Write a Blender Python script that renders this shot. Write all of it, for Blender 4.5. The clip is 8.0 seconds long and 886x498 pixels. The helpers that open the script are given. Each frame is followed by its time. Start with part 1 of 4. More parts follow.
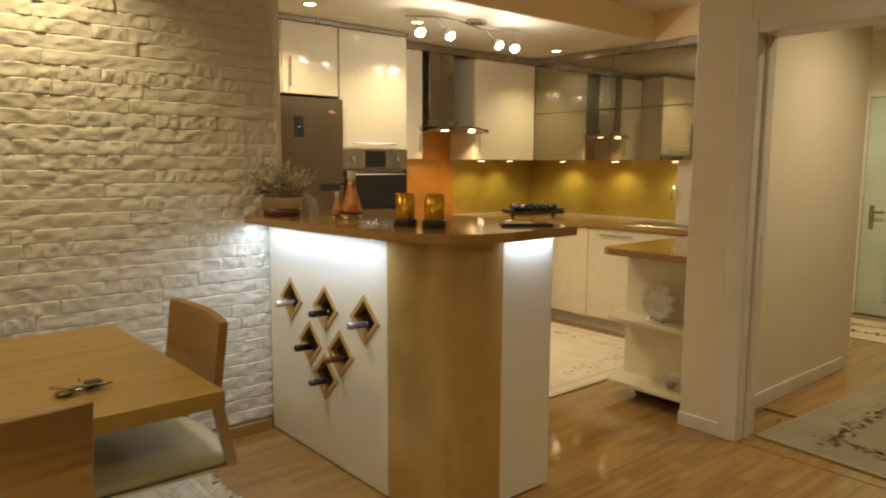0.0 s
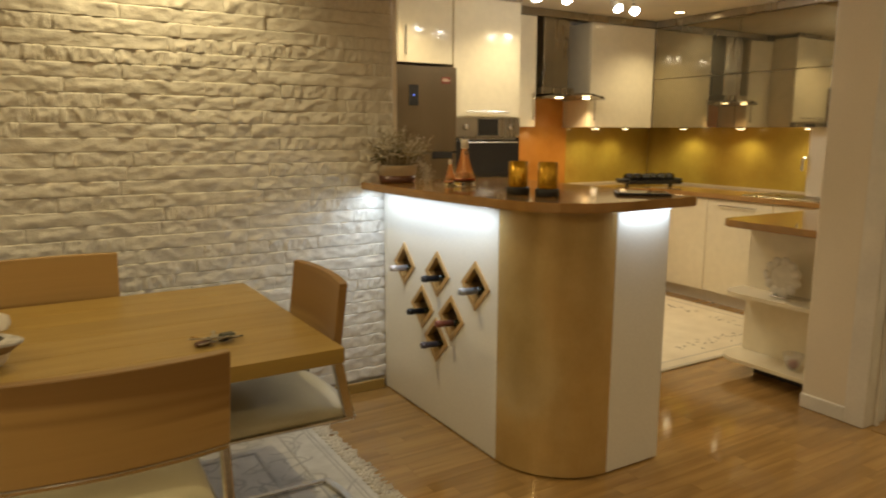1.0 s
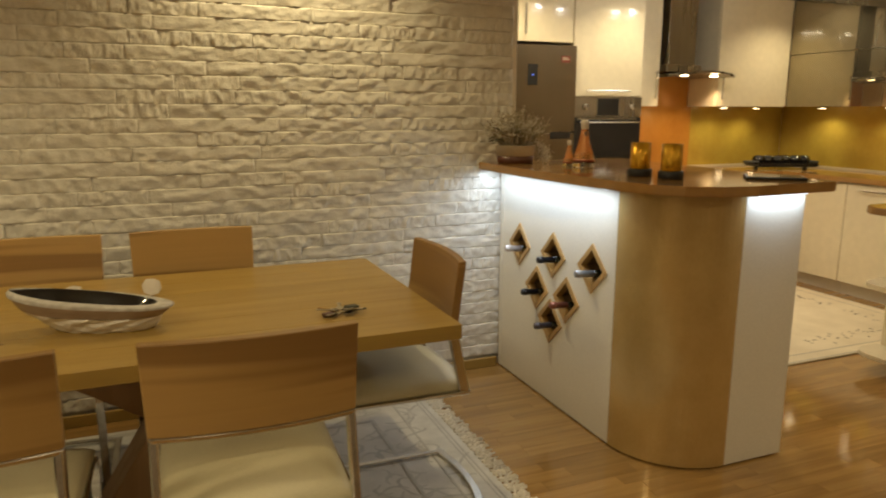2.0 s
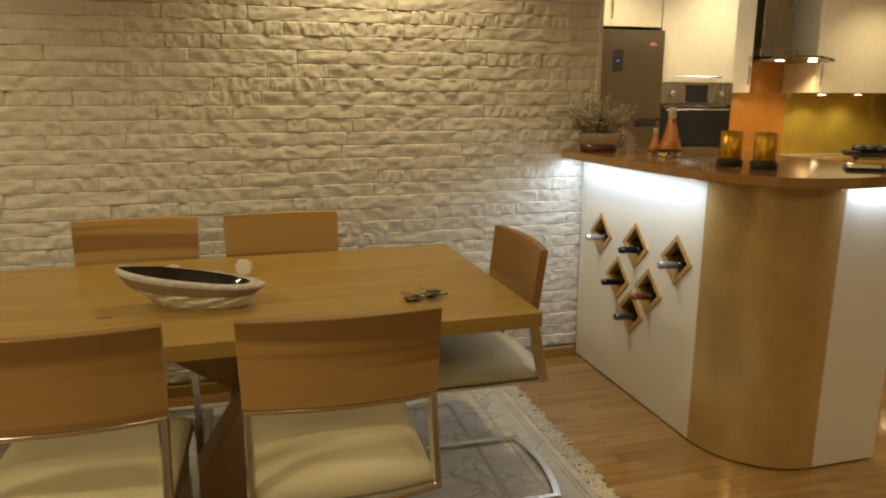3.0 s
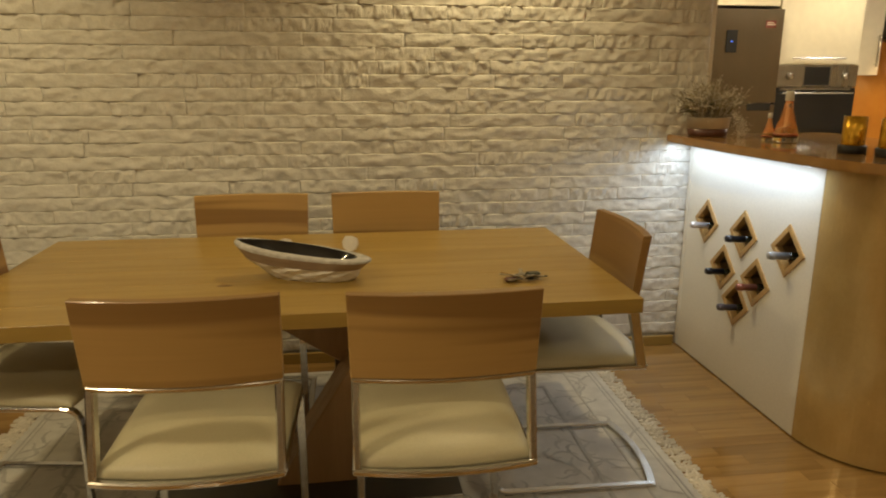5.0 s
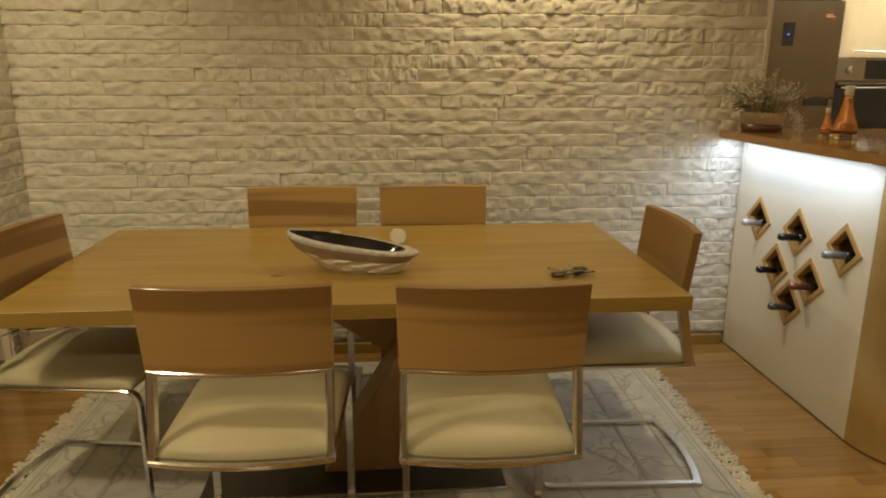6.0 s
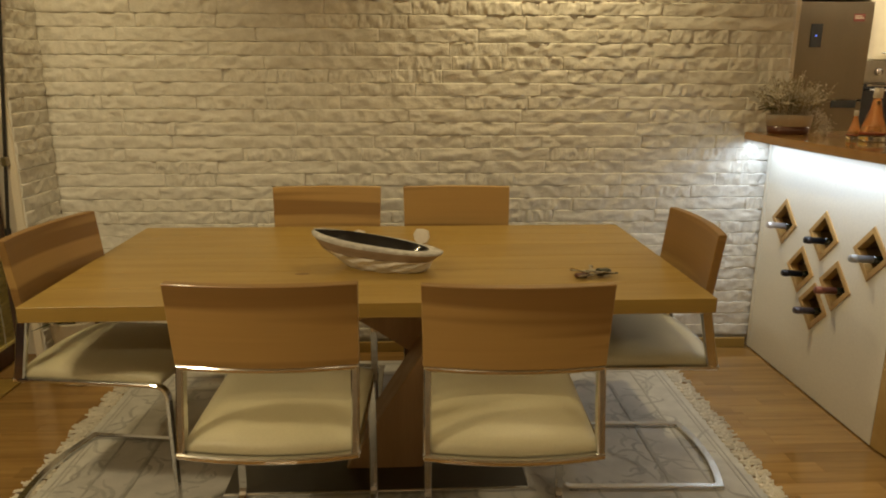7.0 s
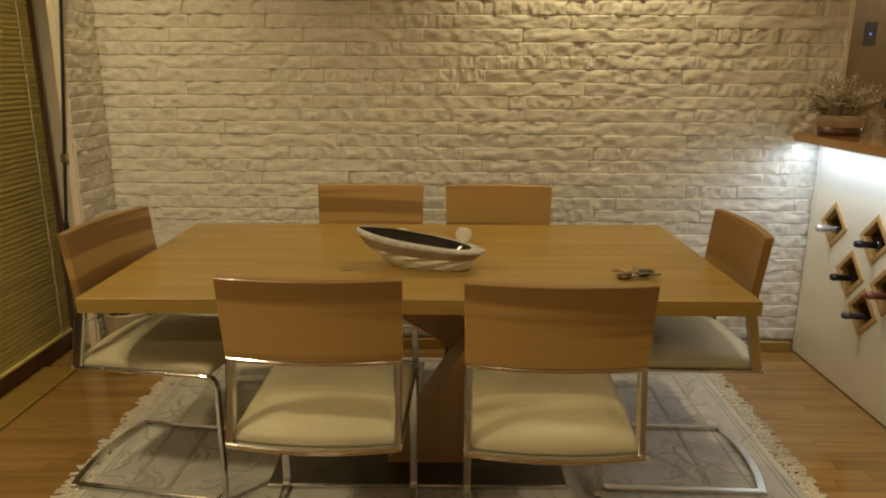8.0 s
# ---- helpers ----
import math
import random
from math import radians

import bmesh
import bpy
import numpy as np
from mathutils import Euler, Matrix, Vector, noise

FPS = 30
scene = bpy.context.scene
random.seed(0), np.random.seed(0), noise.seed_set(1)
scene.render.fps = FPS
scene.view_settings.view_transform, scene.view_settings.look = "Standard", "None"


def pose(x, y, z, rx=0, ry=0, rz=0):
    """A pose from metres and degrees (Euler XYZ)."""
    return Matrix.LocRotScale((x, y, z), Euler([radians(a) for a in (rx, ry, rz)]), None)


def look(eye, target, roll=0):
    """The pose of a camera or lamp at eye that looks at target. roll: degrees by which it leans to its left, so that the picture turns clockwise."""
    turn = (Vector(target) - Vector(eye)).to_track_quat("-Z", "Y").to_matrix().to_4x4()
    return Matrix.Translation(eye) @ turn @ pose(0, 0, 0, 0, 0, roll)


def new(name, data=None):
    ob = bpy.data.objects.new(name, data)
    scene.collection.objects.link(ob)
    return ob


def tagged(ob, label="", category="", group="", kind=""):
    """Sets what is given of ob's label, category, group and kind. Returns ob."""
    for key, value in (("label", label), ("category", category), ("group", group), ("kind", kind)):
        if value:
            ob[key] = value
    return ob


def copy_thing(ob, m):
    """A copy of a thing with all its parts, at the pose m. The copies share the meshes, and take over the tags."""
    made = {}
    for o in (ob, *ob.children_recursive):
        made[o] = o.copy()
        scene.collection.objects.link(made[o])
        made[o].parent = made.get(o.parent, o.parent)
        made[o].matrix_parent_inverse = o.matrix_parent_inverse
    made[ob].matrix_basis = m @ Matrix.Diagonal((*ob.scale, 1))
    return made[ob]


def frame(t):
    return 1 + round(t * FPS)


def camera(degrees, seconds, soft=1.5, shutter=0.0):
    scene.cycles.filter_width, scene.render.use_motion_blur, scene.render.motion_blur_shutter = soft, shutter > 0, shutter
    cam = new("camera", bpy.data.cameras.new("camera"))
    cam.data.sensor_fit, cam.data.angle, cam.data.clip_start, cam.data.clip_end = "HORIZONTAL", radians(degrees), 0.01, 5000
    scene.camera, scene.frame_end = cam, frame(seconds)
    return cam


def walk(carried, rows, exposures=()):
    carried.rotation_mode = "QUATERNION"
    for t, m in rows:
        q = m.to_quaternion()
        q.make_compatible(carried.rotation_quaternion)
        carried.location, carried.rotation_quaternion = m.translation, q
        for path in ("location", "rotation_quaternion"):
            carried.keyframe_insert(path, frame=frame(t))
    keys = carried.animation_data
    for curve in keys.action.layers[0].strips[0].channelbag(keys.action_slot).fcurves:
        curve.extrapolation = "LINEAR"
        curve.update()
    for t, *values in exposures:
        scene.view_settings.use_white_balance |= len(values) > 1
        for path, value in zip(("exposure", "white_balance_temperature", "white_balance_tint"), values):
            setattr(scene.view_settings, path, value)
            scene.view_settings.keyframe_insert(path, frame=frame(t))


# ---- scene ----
cam = camera(64.9, 8.0, 1.9, 0.5)
PATH = [
    (0, (-1.628, -3.345, 1.408), (-0.349, -1.827, 1.164), 0.3),
    (0.5, (-1.636, -3.357, 1.406), (-0.471, -1.759, 1.108), 0.2),
    (1, (-1.655, -3.357, 1.407), (-0.635, -1.67, 1.073), 0.2),
    (1.5, (-1.674, -3.362, 1.413), (-0.807, -1.595, 1.055), 0.2),
    (2, (-1.691, -3.371, 1.413), (-0.958, -1.552, 1.021), 0.1),
    (3.5, (-1.728, -3.391, 1.42), (-1.283, -1.492, 0.977), 0.1),
    (4, (-1.736, -3.401, 1.42), (-1.359, -1.491, 0.961), 0.1),
    (4.5, (-1.744, -3.41, 1.42), (-1.419, -1.493, 0.953), 0.1),
    (6, (-1.769, -3.436, 1.426), (-1.63, -1.504, 0.93), 0.1),
    (6.5, (-1.777, -3.444, 1.426), (-1.669, -1.509, 0.931), 0.1),
    (7, (-1.783, -3.454, 1.428), (-1.701, -1.518, 0.934), 0.2),
    (7.5, (-1.79, -3.467, 1.435), (-1.76, -1.53, 0.937), 0.2),
    (8, (-1.796, -3.478, 1.435), (-1.825, -1.542, 0.936), 0.2),
]
walk(cam, [(t, look(eye, target, roll)) for t, eye, target, roll in PATH])

# ---- light ----
world = bpy.data.worlds.new("night")
scene.world = world
world.use_nodes = True
world.node_tree.nodes["Background"].inputs[0].default_value = (0.02, 0.025, 0.04, 1)
world.node_tree.nodes["Background"].inputs[1].default_value = 0.3
scene.view_settings.exposure = -0.46

WARM, AMBER, COOL = (1.0, 0.825, 0.505), (1.0, 0.79, 0.41), (0.70, 0.84, 1.0)
CEIL, KCEIL, BAR = 2.62, 2.39, 1.144


def lamp(kind, name, m, power, color, **more):
    data = bpy.data.lights.new(name, kind)
    data.energy, data.color = power, color
    ob = new(name, data)
    ob.matrix_world = m
    if kind == "SPOT":
        data.spot_size, data.spot_blend = radians(more.get("angle", 90)), more.get("blend", 0.6)
        data.shadow_soft_size = more.get("size", 0.03)
    elif kind == "POINT":
        data.shadow_soft_size = more.get("size", 0.03)
    elif kind == "AREA":
        data.shape, data.size, data.size_y = "RECTANGLE", more["sx"], more["sy"]
    return ob


def spot_down(x, y, z, power, color, angle=100, blend=0.7, to=None, size=0.03):
    return lamp("SPOT", "spot_beam", look((x, y, z), to or (x, y + 0.0001, 0)), power, color, angle=angle, blend=blend, size=size)


DINING_SPOTS = [(-1.10, -0.33), (-3.25, -0.72)]
ROOM_SPOTS = [(-3.5, -2.38), (-0.6, -1.7), (-1.9, -2.4), (-3.0, -3.9), (-0.4, -3.9), (1.0, -2.6), (-3.3, -6.7), (-2.75, -7.0)]
HALL_SPOTS = [(2.8, -2.45), (4.6, -1.4)]
KITCHEN_SPOTS = [(0.62, 0.62), (1.47, 0.62), (3.15, 0.80)]
for (x, y), watts in zip(DINING_SPOTS, (68, 40)):
    spot_down(x, y, CEIL - 0.03, watts, AMBER, 120, 0.8)
for (x, y), watts in zip(ROOM_SPOTS, (138, 13, 8, 52, 60, 13, 12, 12)):
    spot_down(x, y, CEIL - 0.03, watts, WARM, 165, 0.6, size=0.12)
for x, y in HALL_SPOTS:
    spot_down(x, y, CEIL - 0.03, 105, WARM, 160, 0.9)
for x, y in KITCHEN_SPOTS:
    spot_down(x, y, KCEIL - 0.03, 38, WARM, 130, 0.8)

# ---- materials ----


def mat(name, base, rough=0.5, metal=0.0, other=None, scale=6.0, stretch=(1, 1, 1), fine=60.0, bump=0.0, vary=0.0, coat=0.0, spec=0.5, detail=5.0, amount=1.0, island=False, low=0.3, high=0.7):
    """A surface whose colour wanders between base and other at a coarse and a fine scale."""
    m = bpy.data.materials.new(name)
    m.use_nodes = True
    n, link = m.node_tree.nodes, m.node_tree.links.new
    b = n["Principled BSDF"]
    b.inputs["Roughness"].default_value, b.inputs["Metallic"].default_value = rough, metal
    b.inputs["Coat Weight"].default_value, b.inputs["Coat Roughness"].default_value = coat, 0.06
    b.inputs["Specular IOR Level"].default_value = spec
    other = other or tuple(c * 0.82 for c in base)
    co = n.new("ShaderNodeTexCoord")
    mp = n.new("ShaderNodeMapping")
    mp.inputs["Scale"].default_value = stretch
    link(co.outputs["Object"], mp.inputs["Vector"])
    info = n.new("ShaderNodeObjectInfo")
    chance = info.outputs["Random"]
    if island:
        piece, both = n.new("ShaderNodeNewGeometry"), n.new("ShaderNodeMath")
        both.operation = "ADD"
        link(chance, both.inputs[0])
        link(piece.outputs["Random Per Island"], both.inputs[1])
        wrap = n.new("ShaderNodeMath")
        wrap.operation = "FRACT"
        link(both.outputs[0], wrap.inputs[0])
        chance = wrap.outputs[0]
    shift = n.new("ShaderNodeVectorMath")
    shift.operation = "MULTIPLY_ADD"
    shift.inputs[1].default_value = (37, 19, 53)
    link(chance, shift.inputs[0])
    link(mp.outputs[0], shift.inputs[2])
    big, small = n.new("ShaderNodeTexNoise"), n.new("ShaderNodeTexNoise")
    big.inputs["Scale"].default_value, big.inputs["Detail"].default_value = scale, detail
    small.inputs["Scale"].default_value, small.inputs["Detail"].default_value = fine, 4
    for t in (big, small):
        link(shift.outputs[0], t.inputs["Vector"])
    ramp = n.new("ShaderNodeMapRange")
    ramp.inputs[1].default_value, ramp.inputs[2].default_value = low, high
    ramp.inputs[4].default_value = amount
    link(big.outputs[0], ramp.inputs[0])
    mix = n.new("ShaderNodeMix")
    mix.data_type = "RGBA"
    mix.inputs[6].default_value, mix.inputs[7].default_value = (*base, 1), (*other, 1)
    link(ramp.outputs[0], mix.inputs[0])
    hsv = n.new("ShaderNodeHueSaturation")
    link(mix.outputs[2], hsv.inputs["Color"])
    val = n.new("ShaderNodeMath")
    val.operation = "MULTIPLY_ADD"
    val.inputs[1].default_value, val.inputs[2].default_value = vary, 1 - vary / 2
    link(chance, val.inputs[0])
    fv = n.new("ShaderNodeMath")
    fv.operation = "MULTIPLY_ADD"
    fv.inputs[1].default_value = 0.16
    link(small.outputs[0], fv.inputs[0])
    sub = n.new("ShaderNodeMath")
    sub.operation = "SUBTRACT"
    sub.inputs[1].default_value = 0.08
    link(val.outputs[0], sub.inputs[0])
    link(sub.outputs[0], fv.inputs[2])
    link(fv.outputs[0], hsv.inputs["Value"])
    link(hsv.outputs[0], b.inputs["Base Color"])
    rr = n.new("ShaderNodeMath")
    rr.operation = "MULTIPLY_ADD"
    rr.inputs[1].default_value, rr.inputs[2].default_value = rough * 0.4, rough * 0.8
    link(big.outputs[0], rr.inputs[0])
    link(rr.outputs[0], b.inputs["Roughness"])
    if bump:
        bp = n.new("ShaderNodeBump")
        bp.inputs["Strength"].default_value, bp.inputs["Distance"].default_value = 0.7, bump
        add = n.new("ShaderNodeMath")
        add.operation = "ADD"
        link(big.outputs[0], add.inputs[0])
        link(small.outputs[0], add.inputs[1])
        link(add.outputs[0], bp.inputs["Height"])
        link(bp.outputs[0], b.inputs["Normal"])
    return m


def glow(name, color, strength):
    m = bpy.data.materials.new(name)
    m.use_nodes = True
    b = m.node_tree.nodes["Principled BSDF"]
    b.inputs["Base Color"].default_value = (*color, 1)
    b.inputs["Emission Color"].default_value, b.inputs["Emission Strength"].default_value = (*color, 1), strength
    return m


def glass(name, color, rough=0.0):
    m = bpy.data.materials.new(name)
    m.use_nodes = True
    b = m.node_tree.nodes["Principled BSDF"]
    b.inputs["Base Color"].default_value = (*color, 1)
    b.inputs["Transmission Weight"].default_value, b.inputs["Roughness"].default_value = 1, rough
    return m


STONE = mat("white_split_stone", (0.80, 0.77, 0.70), 0.75, other=(0.69, 0.66, 0.59), scale=34, fine=110, bump=0.003, vary=0.04, island=True)
MORTAR = mat("stone_backing", (0.70, 0.67, 0.60), 0.9, scale=12, bump=0.004)
PLASTER = mat("cream_plaster", (0.78, 0.70, 0.56), 0.65, other=(0.74, 0.66, 0.52), scale=2.5, fine=140, bump=0.0006)
# More orange than PLASTER and CEILING; for the soffit and bulkhead.
SOFFIT = mat("tan_soffit", (0.84, 0.66, 0.38), 0.6, other=(0.79, 0.61, 0.34), scale=2, fine=120, bump=0.0004)
CEILING = mat("ceiling_paint", (0.80, 0.72, 0.56), 0.55, scale=2, fine=120, bump=0.0004)
TRIM = mat("white_trim_paint", (0.80, 0.76, 0.68), 0.4, scale=4, fine=90)
OAK = mat("oiled_oak", (0.375, 0.245, 0.059), 0.36, other=(0.305, 0.192, 0.048), scale=3.2, stretch=(0.55, 7, 7), fine=26, bump=0.0006, coat=0.12, vary=0.10, low=0.3, high=0.75)
LEGWOOD = mat("oak_trestle", (0.44, 0.28, 0.14), 0.45, other=(0.34, 0.205, 0.095), scale=3, stretch=(6, 6, 0.6), fine=26, bump=0.0005)
BEECH = mat("laminated_beech", (0.44, 0.275, 0.095), 0.42, other=(0.26, 0.145, 0.045), scale=2.2, stretch=(0.16, 0.5, 5.0), fine=16, bump=0.0005, vary=0.12, coat=0.1, detail=2, low=0.48, high=0.56)
PLANK = mat("beech_parquet", (0.365, 0.213, 0.069), 0.085, other=(0.27, 0.15, 0.046), scale=2.6, stretch=(0.7, 9, 9), fine=24, bump=0.00016, vary=0.26, coat=0.35, island=True, low=0.36, high=0.66)
SEAT = mat("cream_leatherette", (0.51, 0.46, 0.30), 0.46, other=(0.46, 0.415, 0.265), scale=4, fine=150, bump=0.0006)
CHROME = mat("brushed_chrome", (0.74, 0.74, 0.74), 0.15, 1.0, other=(0.62, 0.62, 0.62), scale=8, stretch=(1, 1, 12), fine=60)
STEEL = mat("stainless_steel", (0.46, 0.42, 0.34), 0.28, 1.0, scale=2, stretch=(5, 5, 0.6), fine=80)
# Floor plate steel, its base darkened to carry the shadow beneath the table.
STEELSHADE = mat("shaded_polished_steel", (0.13, 0.12, 0.10), 0.34, 0.8, scale=3, fine=40)
FRIDGE = mat("fridge_steel", (0.25, 0.20, 0.13), 0.3, 1.0, scale=1.2, stretch=(3, 3, 0.5), fine=80)
GLOSS = mat("gloss_white_lacquer", (0.79, 0.71, 0.53), 0.07, other=(0.77, 0.69, 0.51), scale=2, fine=20, coat=0.5)
PANEL = mat("satin_white_panel", (0.80, 0.77, 0.69), 0.38, other=(0.77, 0.74, 0.65), scale=2, fine=90)
GREYGLASS = mat("smoked_mirror_glass", (0.39, 0.345, 0.24), 0.015, 0.88, scale=2, fine=15, amount=0.3)
GOLDWRAP = mat("bronze_gold_laminate", (0.60, 0.43, 0.18), 0.2, 0.34, other=(0.53, 0.37, 0.15), scale=11, stretch=(1, 1, 0.8), fine=70, coat=0.5)
COUNTER = mat("caramel_composite", (0.39, 0.215, 0.07), 0.09, other=(0.325, 0.175, 0.055), scale=14, fine=200, coat=0.4)
NICHE = mat("niche_gold_wood", (0.50, 0.31, 0.11), 0.4, scale=5, stretch=(1, 4, 4), fine=40)
# Niche wood darkened: the shade inside the niches is put into the colour.
LINERSHADE = mat("shaded_niche_lining", (0.20, 0.115, 0.045), 0.5, scale=5, stretch=(1, 4, 4), fine=40)
DARK = mat("dark_niche", (0.035, 0.025, 0.018), 0.6)
BLACK = mat("black_gloss", (0.012, 0.012, 0.013), 0.12, coat=0.4)
MATTBLACK = mat("black_matt", (0.02, 0.019, 0.018), 0.5)
GOLDFOIL = mat("gold_foil_glass", (0.72, 0.42, 0.035), 0.24, 0.75, other=(0.45, 0.24, 0.015), scale=40, fine=160, bump=0.001)
SPLASH = mat("gold_leaf_glass", (0.49, 0.355, 0.065), 0.2, 0.1, other=(0.36, 0.235, 0.04), scale=3, fine=28, coat=0.5)
COPPER = mat("copper_leaf_glass", (0.60, 0.275, 0.05), 0.22, 0.25, other=(0.50, 0.215, 0.035), scale=3, fine=28, coat=0.5)
RUGFIELD = mat("woven_rug_pile", (0.62, 0.59, 0.53), 0.95, other=(0.46, 0.44, 0.40), scale=7, fine=260, bump=0.002)
RUGLINE = mat("rug_relief_line", (0.47, 0.45, 0.405), 0.95, scale=30, fine=200, bump=0.002)
RUGBAND = mat("rug_border_pile", (0.62, 0.60, 0.54), 0.95, other=(0.50, 0.48, 0.43), scale=14, fine=260, bump=0.002)
FRINGE = mat("cotton_fringe", (0.70, 0.64, 0.52), 0.95, scale=60, fine=300, bump=0.002, vary=0.2)
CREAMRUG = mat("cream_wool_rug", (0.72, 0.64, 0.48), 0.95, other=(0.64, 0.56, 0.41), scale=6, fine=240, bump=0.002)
# Cream wool again for the hall rug, the hall's dimness put into its colour.
DIMRUG = mat("cream_wool_rug_dim", (0.33, 0.29, 0.20), 0.95, other=(0.28, 0.245, 0.17), scale=5, fine=240, bump=0.002)
MOTIF = mat("rug_motif_wool", (0.17, 0.125, 0.075), 0.95, scale=40, fine=240)
BLIND = mat("brass_blind_slat", (0.86, 0.72, 0.27), 0.35, 0.0, scale=3, fine=40, vary=0.08)
WINWOOD = mat("dark_window_wood", (0.13, 0.05, 0.02), 0.35, other=(0.085, 0.032, 0.012), scale=3, stretch=(6, 6, 0.6), fine=30, coat=0.2)
POTWHITE = mat("pale_pot_glaze", (0.60, 0.52, 0.39), 0.4, scale=8)
POTBROWN = mat("brown_pot_base", (0.10, 0.035, 0.02), 0.3, scale=8, coat=0.2)
LEAFGREY = mat("grey_green_leaf", (0.16, 0.15, 0.085), 0.8, other=(0.23, 0.21, 0.13), scale=20, vary=0.3)
DRIED = mat("dried_sprigs", (0.30, 0.24, 0.13), 0.9, other=(0.46, 0.40, 0.27), scale=20, vary=0.4)
BEAD = mat("pale_beads", (0.75, 0.70, 0.60), 0.25, scale=20)
CERAMIC = mat("white_carved_ceramic", (0.80, 0.76, 0.68), 0.55, other=(0.66, 0.61, 0.53), scale=14, fine=90, bump=0.002)
BANDGLAZE = mat("taupe_glaze_band", (0.24, 0.17, 0.115), 0.5, other=(0.33, 0.25, 0.18), scale=10, stretch=(1, 1, 4), bump=0.001)
CLAY = mat("rough_pale_rim", (0.56, 0.54, 0.50), 0.8, other=(0.36, 0.33, 0.29), scale=40, fine=160, bump=0.002)
ROSE = glass("rose_liquid_glass", (0.80, 0.49, 0.25), 0.14)
CLEAR = glass("clear_glass", (0.95, 0.95, 0.93))
THIN = mat("thin_glass", (0.9, 0.9, 0.88), 0.08)
THIN.node_tree.nodes["Principled BSDF"].inputs["Alpha"].default_value = 0.22
DOORPAINT = mat("pale_green_door", (0.60, 0.70, 0.62), 0.4, scale=3, fine=60)
KNOT = mat("wood_knot", (0.17, 0.085, 0.03), 0.4, scale=60)
BULB = glow("lit_bulb", (1.0, 0.97, 0.93), 40)
DISC = glow("lit_downlight", (1.0, 0.76, 0.42), 20)
LED = glow("cool_led", (0.80, 0.90, 1.0), 2.5)
BLUELED = glow("blue_display", (0.1, 0.2, 1.0), 1.2)

# ---- building helpers ----


def mesh_of(name, bm, material):
    me = bpy.data.meshes.new(name)
    bm.normal_update()
    bm.to_mesh(me)
    bm.free()
    for m in material if isinstance(material, (list, tuple)) else [material]:
        me.materials.append(m)
    return me


def smooth(me, on=True):
    for p in me.polygons:
        p.use_smooth = on


def part(name, bm, material, parent, label="", soft=False, at=None):
    ob = new(name, mesh_of(name, bm, material))
    if soft:
        smooth(ob.data)
    ob.parent = parent
    if at is not None:
        ob.matrix_basis = at
    if label:
        tagged(ob, label)
    return ob


def thing(name, m, label, category, group="", kind=""):
    ob = new(name)
    ob.empty_display_size = 0.1
    ob.matrix_basis = m
    return tagged(ob, label, category, group, kind)


def single(name, bm, material, label, category, group="", kind="", soft=False, at=None):
    ob = new(name, mesh_of(name, bm, material))
    if soft:
        smooth(ob.data)
    if at is not None:
        ob.matrix_basis = at
    return tagged(ob, label, category, group, kind)


def box(x0, x1, y0, y1, z0, z1, bevel=0.0, bm=None, seg=1):
    own = bmesh.new()
    bmesh.ops.create_cube(own, size=1)
    for v in own.verts:
        v.co = Vector(((x0 + x1) / 2 + v.co.x * (x1 - x0), (y0 + y1) / 2 + v.co.y * (y1 - y0), (z0 + z1) / 2 + v.co.z * (z1 - z0)))
    if bevel:
        bmesh.ops.bevel(own, geom=own.edges[:], offset=bevel, segments=seg, affect="EDGES")
    return merge(bm, own)


def merge(bm, own, m=None):
    if m is not None:
        own.transform(m)
    if bm is None:
        return own
    me = bpy.data.meshes.new("t")
    own.to_mesh(me)
    own.free()
    bm.from_mesh(me)
    bpy.data.meshes.remove(me)
    return bm


def lathe(profile, steps=24, bm=None, m=None, sx=1.0, sy=1.0, caps=True):
    own = bmesh.new()
    rings = []
    for r, z in profile:
        rings.append([own.verts.new((r * sx * math.cos(2 * math.pi * i / steps), r * sy * math.sin(2 * math.pi * i / steps), z)) for i in range(steps)])
    for a, b in zip(rings, rings[1:]):
        for i in range(steps):
            own.faces.new((a[i], a[(i + 1) % steps], b[(i + 1) % steps], b[i]))
    if caps:
        own.faces.new(rings[0][::-1])
        own.faces.new(rings[-1])
    return merge(bm, own, m)


def prism(poly, z0, z1, bevel=0.0, bm=None, m=None, seg=2):
    own = bmesh.new()
    low = [own.verts.new((x, y, z0)) for x, y in poly]
    high = [own.verts.new((x, y, z1)) for x, y in poly]
    own.faces.new(low[::-1])
    own.faces.new(high)
    n = len(poly)
    for i in range(n):
        own.faces.new((low[i], low[(i + 1) % n], high[(i + 1) % n], high[i]))
    bmesh.ops.recalc_face_normals(own, faces=own.faces[:])
    if bevel:
        edges = [e for e in own.edges if abs(e.verts[0].co.z - e.verts[1].co.z) < 1e-6]
        bmesh.ops.bevel(own, geom=edges, offset=bevel, segments=seg, affect="EDGES")
    return merge(bm, own, m)


def rounded(points, radius, steps=5):
    """The open path with its inner corners rounded."""
    out = [Vector(points[0])]
    for a, b, c in zip(points, points[1:], points[2:]):
        a, b, c = Vector(a), Vector(b), Vector(c)
        r = min(radius, (a - b).length * 0.48, (c - b).length * 0.48)
        p, q = b + (a - b).normalized() * r, b + (c - b).normalized() * r
        for i in range(steps + 1):
            t = i / steps
            out.append((1 - t) ** 2 * p + 2 * t * (1 - t) * b + t * t * q)
    return out + [Vector(points[-1])]


